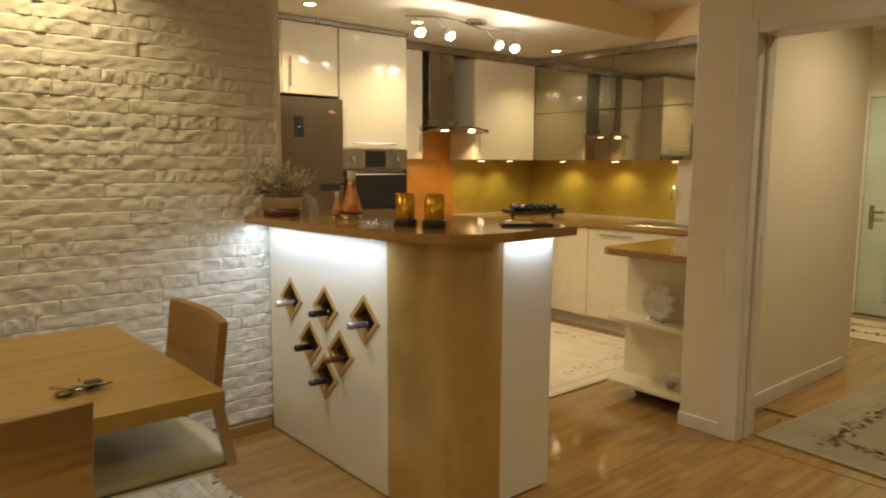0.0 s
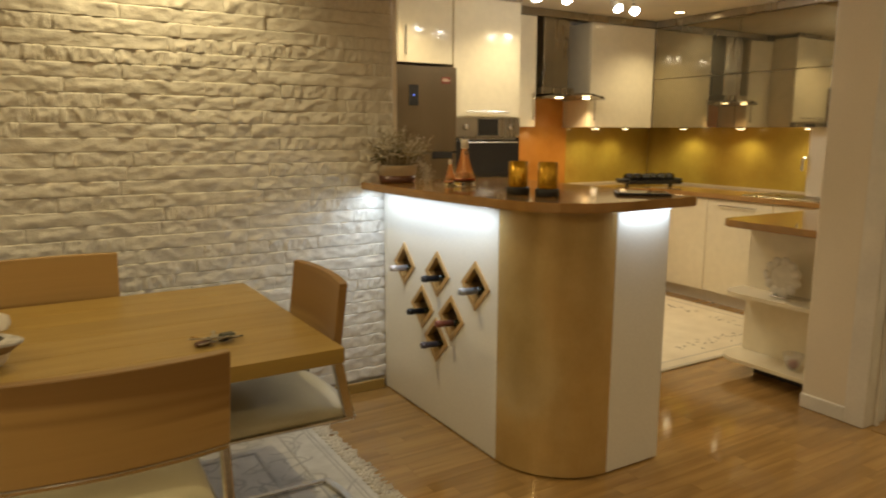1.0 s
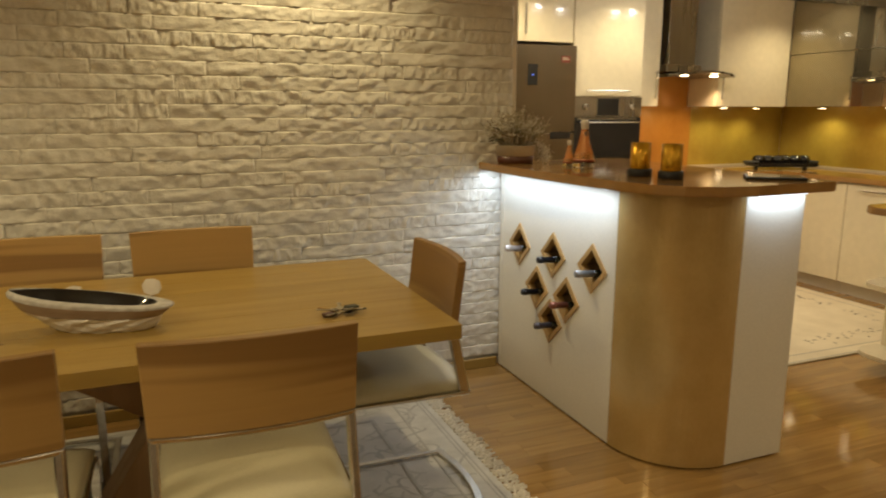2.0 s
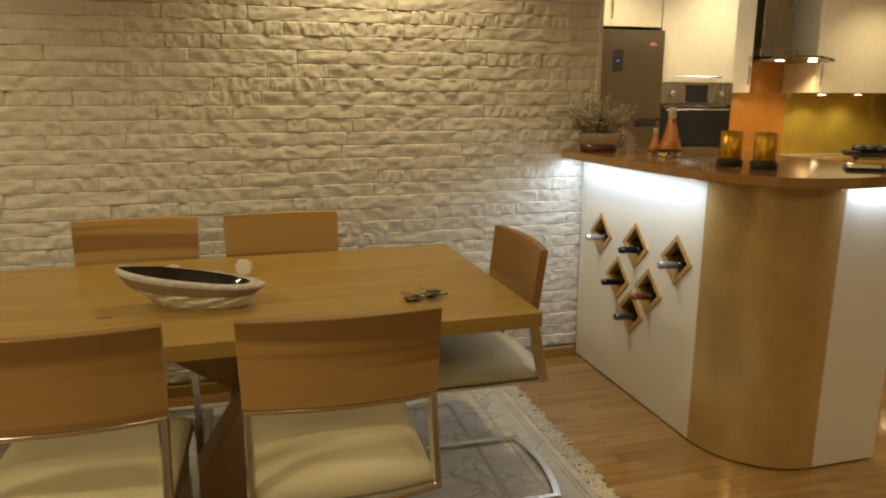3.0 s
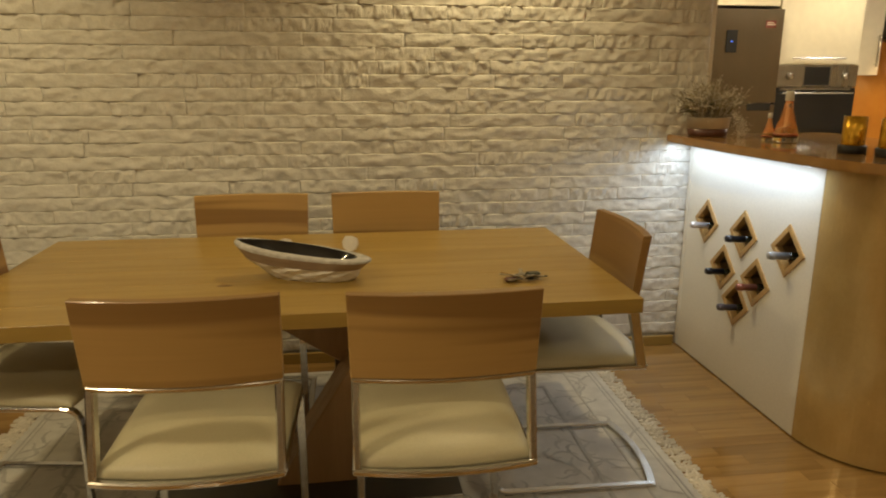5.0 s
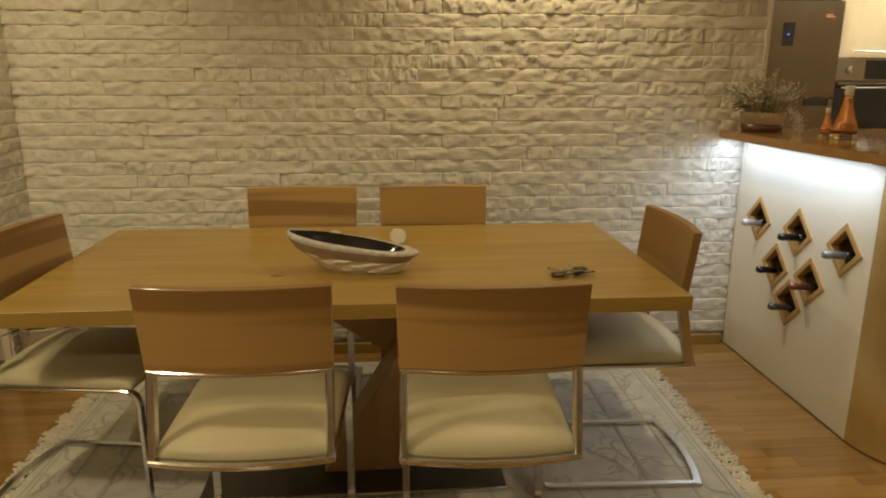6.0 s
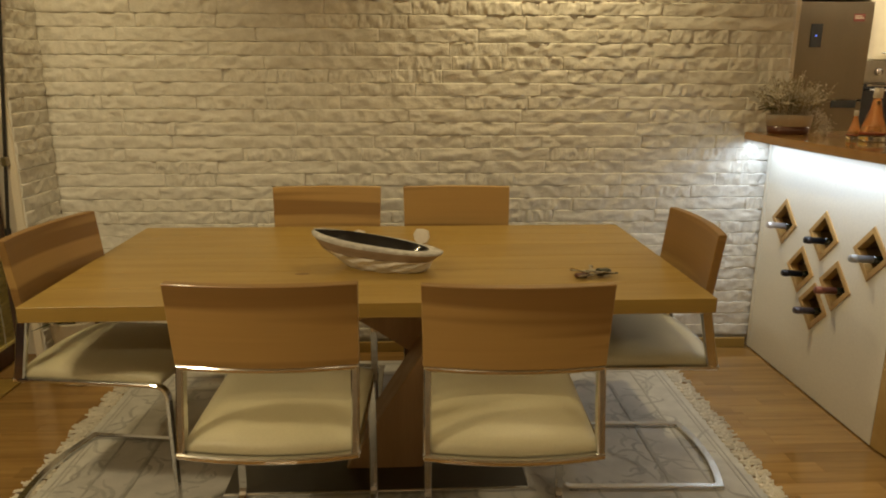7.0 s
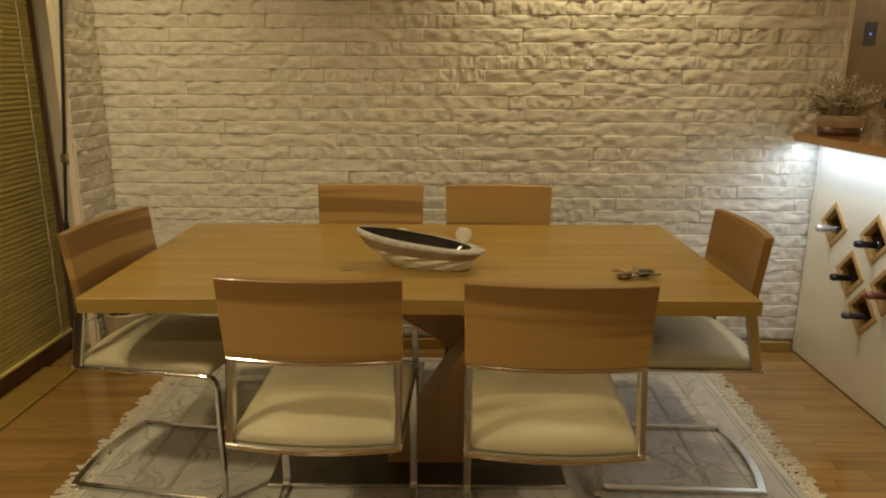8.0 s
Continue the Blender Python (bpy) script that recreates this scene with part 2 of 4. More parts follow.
def bar(path, normal, wide, thick, bm=None, bevel=0.0):
    """A bar swept along a path in a plane of that normal: wide along the normal, thick across the path in the plane."""
    own = bmesh.new()
    path, normal = [Vector(p) for p in path], Vector(normal).normalized()
    rings = []
    for i, p in enumerate(path):
        d0 = (p - path[i - 1]).normalized() if i else (path[1] - p).normalized()
        d1 = (path[i + 1] - p).normalized() if i + 1 < len(path) else d0
        d = (d0 + d1).normalized()
        side = normal.cross(d).normalized() * (thick / 2 / max(0.5, d.dot(d1)))
        up = normal * wide / 2
        rings.append([own.verts.new(p + a * side + b * up) for a, b in ((-1, -1), (1, -1), (1, 1), (-1, 1))])
    for a, b in zip(rings, rings[1:]):
        for i in range(4):
            own.faces.new((a[i], a[(i + 1) % 4], b[(i + 1) % 4], b[i]))
    own.faces.new(rings[0][::-1])
    own.faces.new(rings[-1])
    bmesh.ops.recalc_face_normals(own, faces=own.faces[:])
    if bevel:
        bmesh.ops.bevel(own, geom=[e for e in own.edges if e.calc_face_angle(0) > 0.8], offset=bevel, segments=1, affect="EDGES")
    return merge(bm, own)


def rod(a, b, r, bm=None, steps=8):
    a, b = Vector(a), Vector(b)
    turn = (b - a).to_track_quat("Z", "Y").to_matrix().to_4x4()
    return lathe([(r, 0), (r, (b - a).length)], steps, bm, Matrix.Translation(a) @ turn)


HERE = Matrix.Identity(4)

# ---- structure ----


def structure(name, bm, material, label, category="wall"):
    return single(name, bm, material, label, category, kind="structure")


floor = structure("floor", box(-4.0, 6.5, -8.2, 1.8, -0.12, -0.012), PLANK, "warm beech parquet floor of the dining room", "floor")
structure("ceiling", box(-4.0, 6.5, -8.2, -0.02, CEIL, CEIL + 0.1), CEILING, "plain warm white dining room ceiling", "ceiling")
structure("ceiling_kitchen", box(0.07, 3.9, -0.02, 1.8, KCEIL, CEIL + 0.1), CEILING, "lowered kitchen ceiling in warm white", "ceiling")
structure("wall_brick_core", box(-3.60, 0.055, 0.011, 0.22, 0, CEIL), MORTAR, "grey backing of the white stone wall")
structure("wall_return_core", box(-3.565, -3.531, -0.315, 0.011, 0, CEIL), MORTAR, "short return of the white stone wall beside the window")
structure("wall_return_end", box(-3.565, -3.528, -0.325, -0.315, 0, CEIL, 0.003), PLASTER, "cream plaster edge of the stone return")
structure("wall_west", box(-3.98, -3.88, 0.0, 0.3, 0, CEIL, bm=box(-3.98, -3.88, -8.2, -2.3, 0, CEIL, bm=box(-3.98, -3.88, -2.3, 0.0, 2.3, CEIL))), PLASTER, "cream plaster wall round the balcony window")
structure("wall_jamb", box(-3.88, -3.60, 0.002, 0.22, 0, CEIL), PLASTER, "cream plaster window reveal")
structure("wall_south", box(-4.0, 6.5, -8.3, -8.2, 0, CEIL), PLASTER, "cream plaster wall behind the dining room")
structure("wall_kitchen_north", box(0.055, 3.9, 1.62, 1.75, 0, CEIL), PLASTER, "cream kitchen wall behind the units")
structure("wall_kitchen_side", box(0.055, 0.2, 0.22, 1.62, 0, CEIL), PLASTER, "cream kitchen side wall beside the fridge")
structure("wall_kitchen_east", box(3.75, 3.9, -1.37, 1.62, 0, CEIL), PLASTER, "cream kitchen wall behind the glass units")
structure("wall_pillar", box(1.73, 1.90, -1.66, -1.37, 0, CEIL, 0.006), PLASTER, "cream plaster wall end beside the doorway")
structure("wall_hall", box(1.90, 3.52, -1.52, -1.37, 0, CEIL), PLASTER, "cream wall between kitchen and hall")
structure("wall_lintel", box(1.73, 1.90, -3.0, -1.66, 2.06, CEIL), PLASTER, "cream wall above the hall doorway")
structure("wall_east", box(1.73, 1.90, -8.2, -3.0, 0, CEIL), PLASTER, "cream plaster wall of the dining room")
structure("wall_hall_corner", box(3.52, 3.66, -1.52, -0.2, 0, CEIL, bm=box(3.66, 5.65, -0.32, -0.2, 0, CEIL)), PLASTER, "cream wall of the hall recess")
structure("wall_hall_end", box(5.65, 5.8, -8.2, -0.2, 0, CEIL), PLASTER, "cream end wall of the hall")
structure("wall_soffit", box(0.07, 3.383, -0.027, -0.0205, KCEIL + 0.002, CEIL), SOFFIT, "tan face of the lowered kitchen ceiling")
structure("wall_bulkhead", box(3.385, 3.75, -1.37, -0.02, 2.388, CEIL), SOFFIT, "tan bulkhead above the glass wall units")
jamb = thing("door_frame", HERE, "white painted door lining of the hall doorway", "door frame", kind="structure")
part("casing", box(1.712, 1.73, -1.70, -1.60, 0, 2.10, 0.004), TRIM, jamb)
part("lining", box(1.72, 1.91, -1.70, -1.66, 0, 2.06, 0.004), TRIM, jamb)
part("stop", box(1.80, 1.83, -1.715, -1.70, 0, 2.06, 0.002), TRIM, jamb)
part("head_lining", box(1.72, 1.91, -3.0, -1.70, 2.03, 2.06, 0.004), TRIM, jamb)
part("head_casing", box(1.712, 1.73, -3.05, -1.70, 2.03, 2.10, 0.004), TRIM, jamb)
part("strike_plate", box(1.826, 1.853, -1.706, -1.70, 0.80, 1.06, 0.002), MATTBLACK, jamb, "dark metal strike plate")
structure("baseboard_pillar", box(1.716, 1.73, -1.60, -1.37, 0, 0.075, 0.004), TRIM, "white skirting at the wall end", "baseboard")
structure("baseboard_hall", box(1.91, 3.52, -1.535, -1.52, 0, 0.09, 0.004), TRIM, "white skirting along the hall wall", "baseboard")
structure("baseboard_stone", box(-3.50, -0.02, -0.035, -0.018, 0, 0.055, 0.003), OAK, "narrow oak skirting under the stone wall", "baseboard")
structure("threshold", box(1.73, 1.76, -3.0, -1.71, -0.004, 0.003, 0.001), PLANK, "slim beech threshold strip in the doorway", "threshold")

# ---- balcony window with its blind ----
window = thing("window_1", HERE, "balcony door in dark brown wood with a lowered brass blind", "window", kind="structure")
for y0, y1 in ((-0.075, 0.0), (-1.25, -1.13), (-2.3, -2.2)):
    part("window_post", box(-3.90, -3.81, y0, y1, 0, 2.3, 0.006), WINWOOD, window)
part("window_bottom_rail", box(-3.90, -3.81, -2.2, -0.075, 0.0, 0.12, 0.006), WINWOOD, window)
part("window_top_rail", box(-3.90, -3.81, -2.2, -0.075, 2.2, 2.3, 0.006), WINWOOD, window)
part("pane", box(-3.872, -3.866, -2.2, -0.075, 0.12, 2.2), CLEAR, window)
structure("window_step", box(-3.81, -3.635, -2.3, -0.33, 0, 0.012, 0.004), OAK, "low pale wooden threshold step under the balcony door", "threshold")
blind = thing("venetian_blind", HERE, "brass-coloured venetian blind lowered over the balcony door", "blind")
slat_bm = bmesh.new()
rows_ = []
for i in range(5):
    a = (i / 4 - 0.5)
    rows_.append([slat_bm.verts.new((0.0035 - 0.014 * a * a * 1.0 - a * 0.007, y, a * 0.0268)) for y in (-1.115, -0.085)])
for p, q in zip(rows_, rows_[1:]):
    slat_bm.faces.new((p[0], p[1], q[1], q[0]))
bmesh.ops.solidify(slat_bm, geom=slat_bm.faces[:], thickness=0.0008)
slat_mesh = mesh_of("slat", slat_bm, BLIND)
for i in range(88):
    ob = new("slat", slat_mesh)
    ob.parent = blind
    ob.location = (-3.795, 0, 0.135 + i * 0.0235)
part("bottom_bar", box(-3.806, -3.782, -1.115, -0.085, 0.105, 0.122, 0.003), BLIND, blind)
part("head_rail", box(-3.81, -3.775, -1.115, -0.085, 2.2, 2.235, 0.003), BLIND, blind)
for y in (-0.18, -1.0):
    part("ladder_cord", rod((-3.782, y, 0.11), (-3.782, y, 2.2), 0.0022), FRINGE, blind)
wand = thing("blind_wand", pose(-3.60, -0.335, 0), "black control rod hanging beside the blind", "blind rod")
part("rod", rod((0, 0, 0.72), (0.20, -0.01, 2.5), 0.0075), MATTBLACK, wand)
part("grip", rod((0, 0, 0.58), (0, 0, 0.74), 0.013), MATTBLACK, wand)
part("clip", box(0.022, 0.050, -0.016, 0.012, 1.02, 1.06, 0.004), STEEL, wand)

# ---- bar peninsula ----
bar_unit = thing("bar_peninsula", HERE, "white and bronze-gold kitchen bar with diamond wine niches", "bar counter")
NICHES = [(-0.24, 0.733), (-0.57, 0.738), (-0.895, 0.742), (-0.425, 0.547), (-0.697, 0.550), (-0.56, 0.412)]
HALF = 0.108
pan = bmesh.new()
loops = [[(-1.06, 0.008), (-0.012, 0.008), (-0.012, 1.104), (-1.06, 1.104)]]
loops += [[(y - HALF, z), (y, z - HALF), (y + HALF, z), (y, z + HALF)] for y, z in NICHES]
edges = []
for lp in loops:
    vs = [pan.verts.new((0, y, z)) for y, z in lp]
    edges += [pan.edges.new((vs[i], vs[(i + 1) % len(vs)])) for i in range(len(vs))]
bmesh.ops.triangle_fill(pan, use_beauty=True, edges=edges, normal=(-1, 0, 0))
geo = bmesh.ops.extrude_face_region(pan, geom=pan.faces[:])
bmesh.ops.translate(pan, vec=(0.02, 0, 0), verts=[g for g in geo["geom"] if isinstance(g, bmesh.types.BMVert)])
bmesh.ops.recalc_face_normals(pan, faces=pan.faces[:])
part("front_panel", pan, PANEL, bar_unit, "satin white panel pierced by six diamonds")
part("edge_strip", box(-0.004, 0.0, -0.045, -0.02, 0.008, 1.104, 0.001), PANEL, bar_unit)
part("plinth", box(0.012, 0.6, -1.06, -0.02, 0, 0.008, bm=prism([(0.33 - 0.31 * math.cos(a), -1.06 - 0.325 * math.sin(a)) for a in np.linspace(0, math.pi / 2, 12)] + [(0.6, -1.385), (0.6, -1.06)], 0, 0.008)), DARK, bar_unit, "dark recessed plinth")
arc = [(0.325 - 0.325 * math.cos(a), -1.062 - 0.335 * math.sin(a)) for a in np.linspace(0, math.pi / 2, 25)]
inner = [(0.325 - 0.300 * math.cos(a), -1.062 - 0.310 * math.sin(a)) for a in np.linspace(math.pi / 2, 0, 25)]
part("curved_panel", prism(arc + inner, 0.008, 1.104), GOLDWRAP, bar_unit, "glossy bronze-gold curved corner panel")
part("end_panel", box(0.327, 0.625, -1.397, -1.375, 0.008, 1.104, 0.002), PANEL, bar_unit, "satin white end panel")
part("inner_panel", box(0.605, 0.625, -1.373, -0.02, 0.008, 1.104, 0.002), PANEL, bar_unit)
BOTTLES = [(0.70, 0.66, 0.66), (0.03, 0.03, 0.035), (0.42, 0.44, 0.48), (0.022, 0.022, 0.025), (0.30, 0.11, 0.07), (0.13, 0.11, 0.12)]
BOTTLEGLASS = mat("dark_bottle_glass", (0.012, 0.016, 0.01), 0.08, coat=0.5)
r2 = math.sqrt(2)
for k, (y, z) in enumerate(NICHES):
    ring, liner = bmesh.new(), bmesh.new()
    at = Matrix.Translation((0, y, z)) @ pose(0, 0, 0, 45, 0, 0)
    w, q = HALF / r2, HALF / r2 - 0.019
    for a in range(4):
        turn = at @ pose(0, 0, 0, 90 * a, 0, 0)
        reach = q - 0.0005 if a % 2 else w + 0.003
        merge(ring, box(-0.006, 0.03, -reach, reach, q, w + 0.003, 0.0015), turn)
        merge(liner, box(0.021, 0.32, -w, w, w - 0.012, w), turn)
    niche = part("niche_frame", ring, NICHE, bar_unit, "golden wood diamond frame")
    part("liner", merge(liner, box(0.32, 0.33, -w, w, -w, w), at), LINERSHADE, niche, "wooden niche lining with its shade in the colour")
    foil = mat("capsule_foil", BOTTLES[k], 0.3, 0.35, scale=20)
    bottle = thing("wine_bottle", Matrix.Translation((0, y - 0.0, z - 0.022)) @ pose(0, 0, 0, 0, -90 + 4, 0), "wine bottle lying in a diamond niche with its neck out", "bottle", "wine bottles in the bar")
    prof = [(0.034, -0.30), (0.037, -0.29), (0.037, -0.115), (0.034, -0.09), (0.02, -0.05), (0.0155, -0.03), (0.0145, 0.0)]
    part("glass_body", lathe(prof, 20), BOTTLEGLASS, bottle, "dark glass bottle", True)
    cap = [(0.0148, -0.005), (0.0152, 0.055), (0.0168, 0.057), (0.0168, 0.072), (0.0152, 0.075), (0.0145, 0.083), (0.012, 0.085)]
    part("capsule", lathe(cap, 20), foil, bottle, "foil capsule round the neck", True)
edge = [(-0.138, -0.02), (-0.140, -0.30), (-0.128, -0.58), (-0.108, -0.80), (-0.088, -0.97), (-0.068, -1.13), (-0.030, -1.27), (0.045, -1.385), (0.16, -1.448), (0.31, -1.468), (0.50, -1.460), (0.715, -1.450), (0.745, -1.43), (0.745, -0.02)]
top = single("bar_worktop", prism(edge, 1.106, BAR, 0.004), COUNTER, "polished caramel-brown bar worktop with a curved edge", "worktop")
led = thing("led_strip", HERE, "cool white led strip under the bar top", "led strip")
part("strip", box(-0.034, -0.022, -1.02, -0.05, 1.098, 1.105), LED, led)
part("end_strip", box(0.36, 0.60, -1.425, -1.413, 1.098, 1.105), LED, led)
lamp("AREA", "led_light", pose(-0.09, -0.555, 1.094, 0, 0, 0), 4.1, COOL, sx=0.03, sy=1.04)
lamp("AREA", "led_light", pose(0.48, -1.432, 1.094, 14, 0, 0), 0.55, COOL, sx=0.28, sy=0.03)

# ---- dining table ----
table = thing("dining_table", pose(-0.86, -1.47, 0, 0, 0, 0.6) @ pose(0.86, 1.468, 0), "long solid oak dining table on crossed trestle legs", "table")
for i in range(6):
    y0 = -1.468 + i * 1.066 / 6
    part("top_board", box(-2.94, -0.86, y0 + 0.0003, y0 + 1.066 / 6 - 0.0003, 0.713, 0.76, 0.0012), OAK, table)


for quad, y0, y1 in (([(-2.045, 0.0), (-1.77, 0.0), (-1.33, 0.713), (-1.60, 0.713)], 0.95, 1.16), ([(-1.65, 0.29), (-1.50, 0.38), (-2.0, 0.713), (-2.29, 0.713)], 0.74, 0.948)):
    own = bmesh.new()
    a = [own.verts.new((x, -y0, z)) for x, z in quad]
    b = [own.verts.new((x, -y1, z)) for x, z in quad]
    own.faces.new(a), own.faces.new(b)
    for i in range(4):
        own.faces.new((a[i], a[(i + 1) % 4], b[(i + 1) % 4], b[i]))
    bmesh.ops.recalc_face_normals(own, faces=own.faces[:])
    bmesh.ops.bevel(own, geom=own.edges[:], offset=0.004, segments=1, affect="EDGES")
    part("trestle_leg", own, LEGWOOD, table, "slanting oak trestle plank")

part("base_plate", box(-2.44, -1.39, -1.30, -0.62, 0.010, 0.022, 0.002), STEELSHADE, table, "polished steel floor plate darkened for the shade under the table")
part("plate_edge", box(-2.44, -1.39, -1.312, -1.301, 0.010, 0.024, 0.002), CHROME, table, "bright steel edge of the floor plate")
part("knot", lathe([(0.016, 0.7602), (0.014, 0.7605)], 14, sx=1.6, sy=0.7, m=Matrix.Translation((-2.16, -1.15, 0))), KNOT, table, "small dark knot in the oak")

# ---- chairs ----


def curve_back(bm, z0, z1, half, thick, bulge, lean, y0=0.0, nx=14, nz=4):
    own = bmesh.new()
    grid = {}
    for s in (0, 1):
        for j in range(nz + 1):
            for i in range(nx + 1):
                u, v = i / nx * 2 - 1, j / nz
                y = y0 - bulge * (1 - u * u) - lean * v + (thick if s else 0)
                w = half * (1 + 0.02 * v)
                grid[s, j, i] = own.verts.new((u * w, y, z0 + (z1 - z0) * v))
    for j in range(nz):
        for i in range(nx):
            own.faces.new((grid[0, j, i], grid[0, j, i + 1], grid[0, j + 1, i + 1], grid[0, j + 1, i]))
            own.faces.new((grid[1, j, i], grid[1, j + 1, i], grid[1, j + 1, i + 1], grid[1, j, i + 1]))
    for j in range(nz):
        for i in (0, nx):
            own.faces.new((grid[0, j, i], grid[0, j + 1, i], grid[1, j + 1, i], grid[1, j, i]))
    for i in range(nx):
        for j in (0, nz):
            own.faces.new((grid[0, j, i], grid[0, j, i + 1], grid[1, j, i + 1], grid[1, j, i]))
    bmesh.ops.recalc_face_normals(own, faces=own.faces[:])
    sharp = [e for e in own.edges if e.calc_face_angle(0) > 0.8]
    bmesh.ops.bevel(own, geom=sharp, offset=0.0025, segments=1, affect="EDGES")
    return merge(bm, own)


def cushion(nx=20, ny=20):
    """A flat padded seat that rolls over at its edges; its back edge bows out."""
    own = bmesh.new()
    upper, lower = {}, {}
    for j in range(ny + 1):
        for i in range(nx + 1):
            a, b = i / nx * 2 - 1, j / ny * 2 - 1
            u, v = math.sin(a * math.pi / 2), math.sin(b * math.pi / 2)
            half = 0.222 + 0.010 * (1 + v) / 2
            rise = 0.036 * (max(1 - u ** 6, 0) * max(1 - v ** 6, 0)) ** 0.42 + 0.008 * (1 - u * u) * (1 - v * v)
            x = u * half
            y = 0.208 + v * 0.238 - (0.026 * (1 - u * u) if v < 0 else -0.008 * (1 - u * u)) * abs(v)
            upper[i, j] = own.verts.new((x, y, 0.478 + rise))
            lower[i, j] = own.verts.new((x, y, 0.472)) if i in (0, nx) or j in (0, ny) else None
    for j in range(ny):
        for i in range(nx):
            own.faces.new((upper[i, j], upper[i + 1, j], upper[i + 1, j + 1], upper[i, j + 1]))
    ring = [(i, 0) for i in range(nx)] + [(nx, j) for j in range(ny)] + [(i, ny) for i in range(nx, 0, -1)] + [(0, j) for j in range(ny, 0, -1)]
    for a, b in zip(ring, ring[1:] + ring[:1]):
        own.faces.new((upper[a], upper[b], lower[b], lower[a]))
    own.faces.new([lower[a] for a in ring][::-1])
    bmesh.ops.recalc_face_normals(own, faces=own.faces[:])
    return own


def bowed(z, half, bulge, y0, n=12):
    return [Vector((u * half, y0 - bulge * (1 - u * u), z)) for u in np.linspace(-1, 1, n + 1)]


def dining_chair(m, label):
    chair = thing("dining_chair", m, label, "chair", "chairs round the dining table")
    part("backrest", curve_back(None, 0.697, 0.922, 0.234, 0.028, 0.028, 0.028, nx=26), BEECH, chair, "laminated beech backrest")
    part("seat", cushion(), SEAT, chair, "padded cream leatherette seat", True)
    for s in (-1, 1):
        x = s * 0.223
        path = rounded([(x, -0.10, 0.012), (x, 0.465, 0.012), (x, 0.462, 0.464), (x, -0.03, 0.464)], 0.05)
        part("side_frame", bar(path, (1, 0, 0), 0.026, 0.013, bevel=0.003), CHROME, chair)
        part("back_post", bar([(x, -0.030, 0.456), (x, 0.016, 0.694)], (1, 0, 0), 0.020, 0.036, bevel=0.004), CHROME, chair)
    part("back_rail", bar(bowed(0.690, 0.230, 0.027, 0.014), (0, 0, 1), 0.013, 0.032, bevel=0.003), CHROME, chair)
    part("seat_rail", bar(bowed(0.464, 0.233, 0.030, -0.036), (0, 0, 1), 0.017, 0.024, bevel=0.004), CHROME, chair)
    part("floor_rail", bar(bowed(0.012, 0.237, 0.034, -0.098), (0, 0, 1), 0.014, 0.030, bevel=0.003), CHROME, chair)
    for s in (-1, 1):
        part("glide", box(s * 0.223 - 0.009, s * 0.223 + 0.009, 0.40, 0.43, 0.0, 0.006), MATTBLACK, chair)
    return chair


CHAIR = "cantilever dining chair with curved beech back, cream seat and chrome frame"
first = dining_chair(pose(-2.161, -1.79, 0.005, 0, 0, -1.4), CHAIR)
for x, y, a in ((-1.529, -1.82, -1.2), (-0.81, -1.101, 88.3), (-1.592, -0.37, 180), (-2.170, -0.37, 180), (-2.988, -1.124, -97.8)):
    copy_thing(first, pose(x, y, 0.005, 0, 0, a))

# ---- kitchen ----


def door_slab(name, parent, x0, x1, y0, y1, z0, z1, material, label=""):
    return part(name, box(x0, x1, y0, y1, z0, z1, 0.002), material, parent, label)


def pull(parent, a, b, out):
    """A bar handle from a to b that stands off along out."""
    a, b, out = Vector(a), Vector(b), Vector(out)
    bm = rod(a + out, b + out, 0.006)
    for p in (a.lerp(b, 0.08), a.lerp(b, 0.92)):
        rod(p, p + out, 0.004, bm)
    return part("handle", bm, CHROME, parent, "slim chrome bar handle")


fridge = thing("fridge", pose(0, 0, 0), "tall stainless fridge-freezer standing beside the oven unit", "fridge")
part("body", box(0.46, 1.054, 1.0, 1.60, 0.0, 1.85, 0.004), FRIDGE, fridge)
up = door_slab("upper_door", fridge, 0.46, 1.054, 0.945, 0.998, 1.265, 1.85, FRIDGE)
low = door_slab("lower_door", fridge, 0.46, 1.054, 0.945, 0.998, 0.06, 1.25, FRIDGE)
part("display", box(0.668, 0.742, 0.940, 0.945, 1.58, 1.72, 0.001), BLACK, up, "black touch display with a blue light")
part("indicator", box(0.698, 0.71, 0.938, 0.940, 1.645, 1.653), BLUELED, fridge, "small blue light")
part("badge", box(0.93, 1.0, 0.942, 0.945, 1.735, 1.78), mat("red_badge", (0.20, 0.05, 0.03), 0.4), up, "dark red sticker")
part("badge_text", box(0.937, 0.993, 0.940, 0.942, 1.752, 1.758, bm=box(0.937, 0.98, 0.940, 0.942, 1.764, 1.769)), POTWHITE, fridge, "pale bars of small print")
part("grip", box(0.855, 1.02, 0.938, 0.945, 1.212, 1.26, 0.003), BLACK, low, "black grip recess")

over = thing("overhead_cabinet", HERE, "gloss cream cabinet above the fridge", "cabinet")
part("body", box(0.21, 1.054, 1.02, 1.60, 1.875, 2.352), GLOSS, over)
door_slab("filler_panel", over, 0.21, 0.612, 1.0, 1.018, 1.875, 2.352, GLOSS)
d = door_slab("door", over, 0.617, 1.051, 1.0, 1.018, 1.875, 2.352, GLOSS)
pull(d, (0.665, 1.0, 1.92), (0.665, 1.0, 2.12), (0, -0.025, 0))

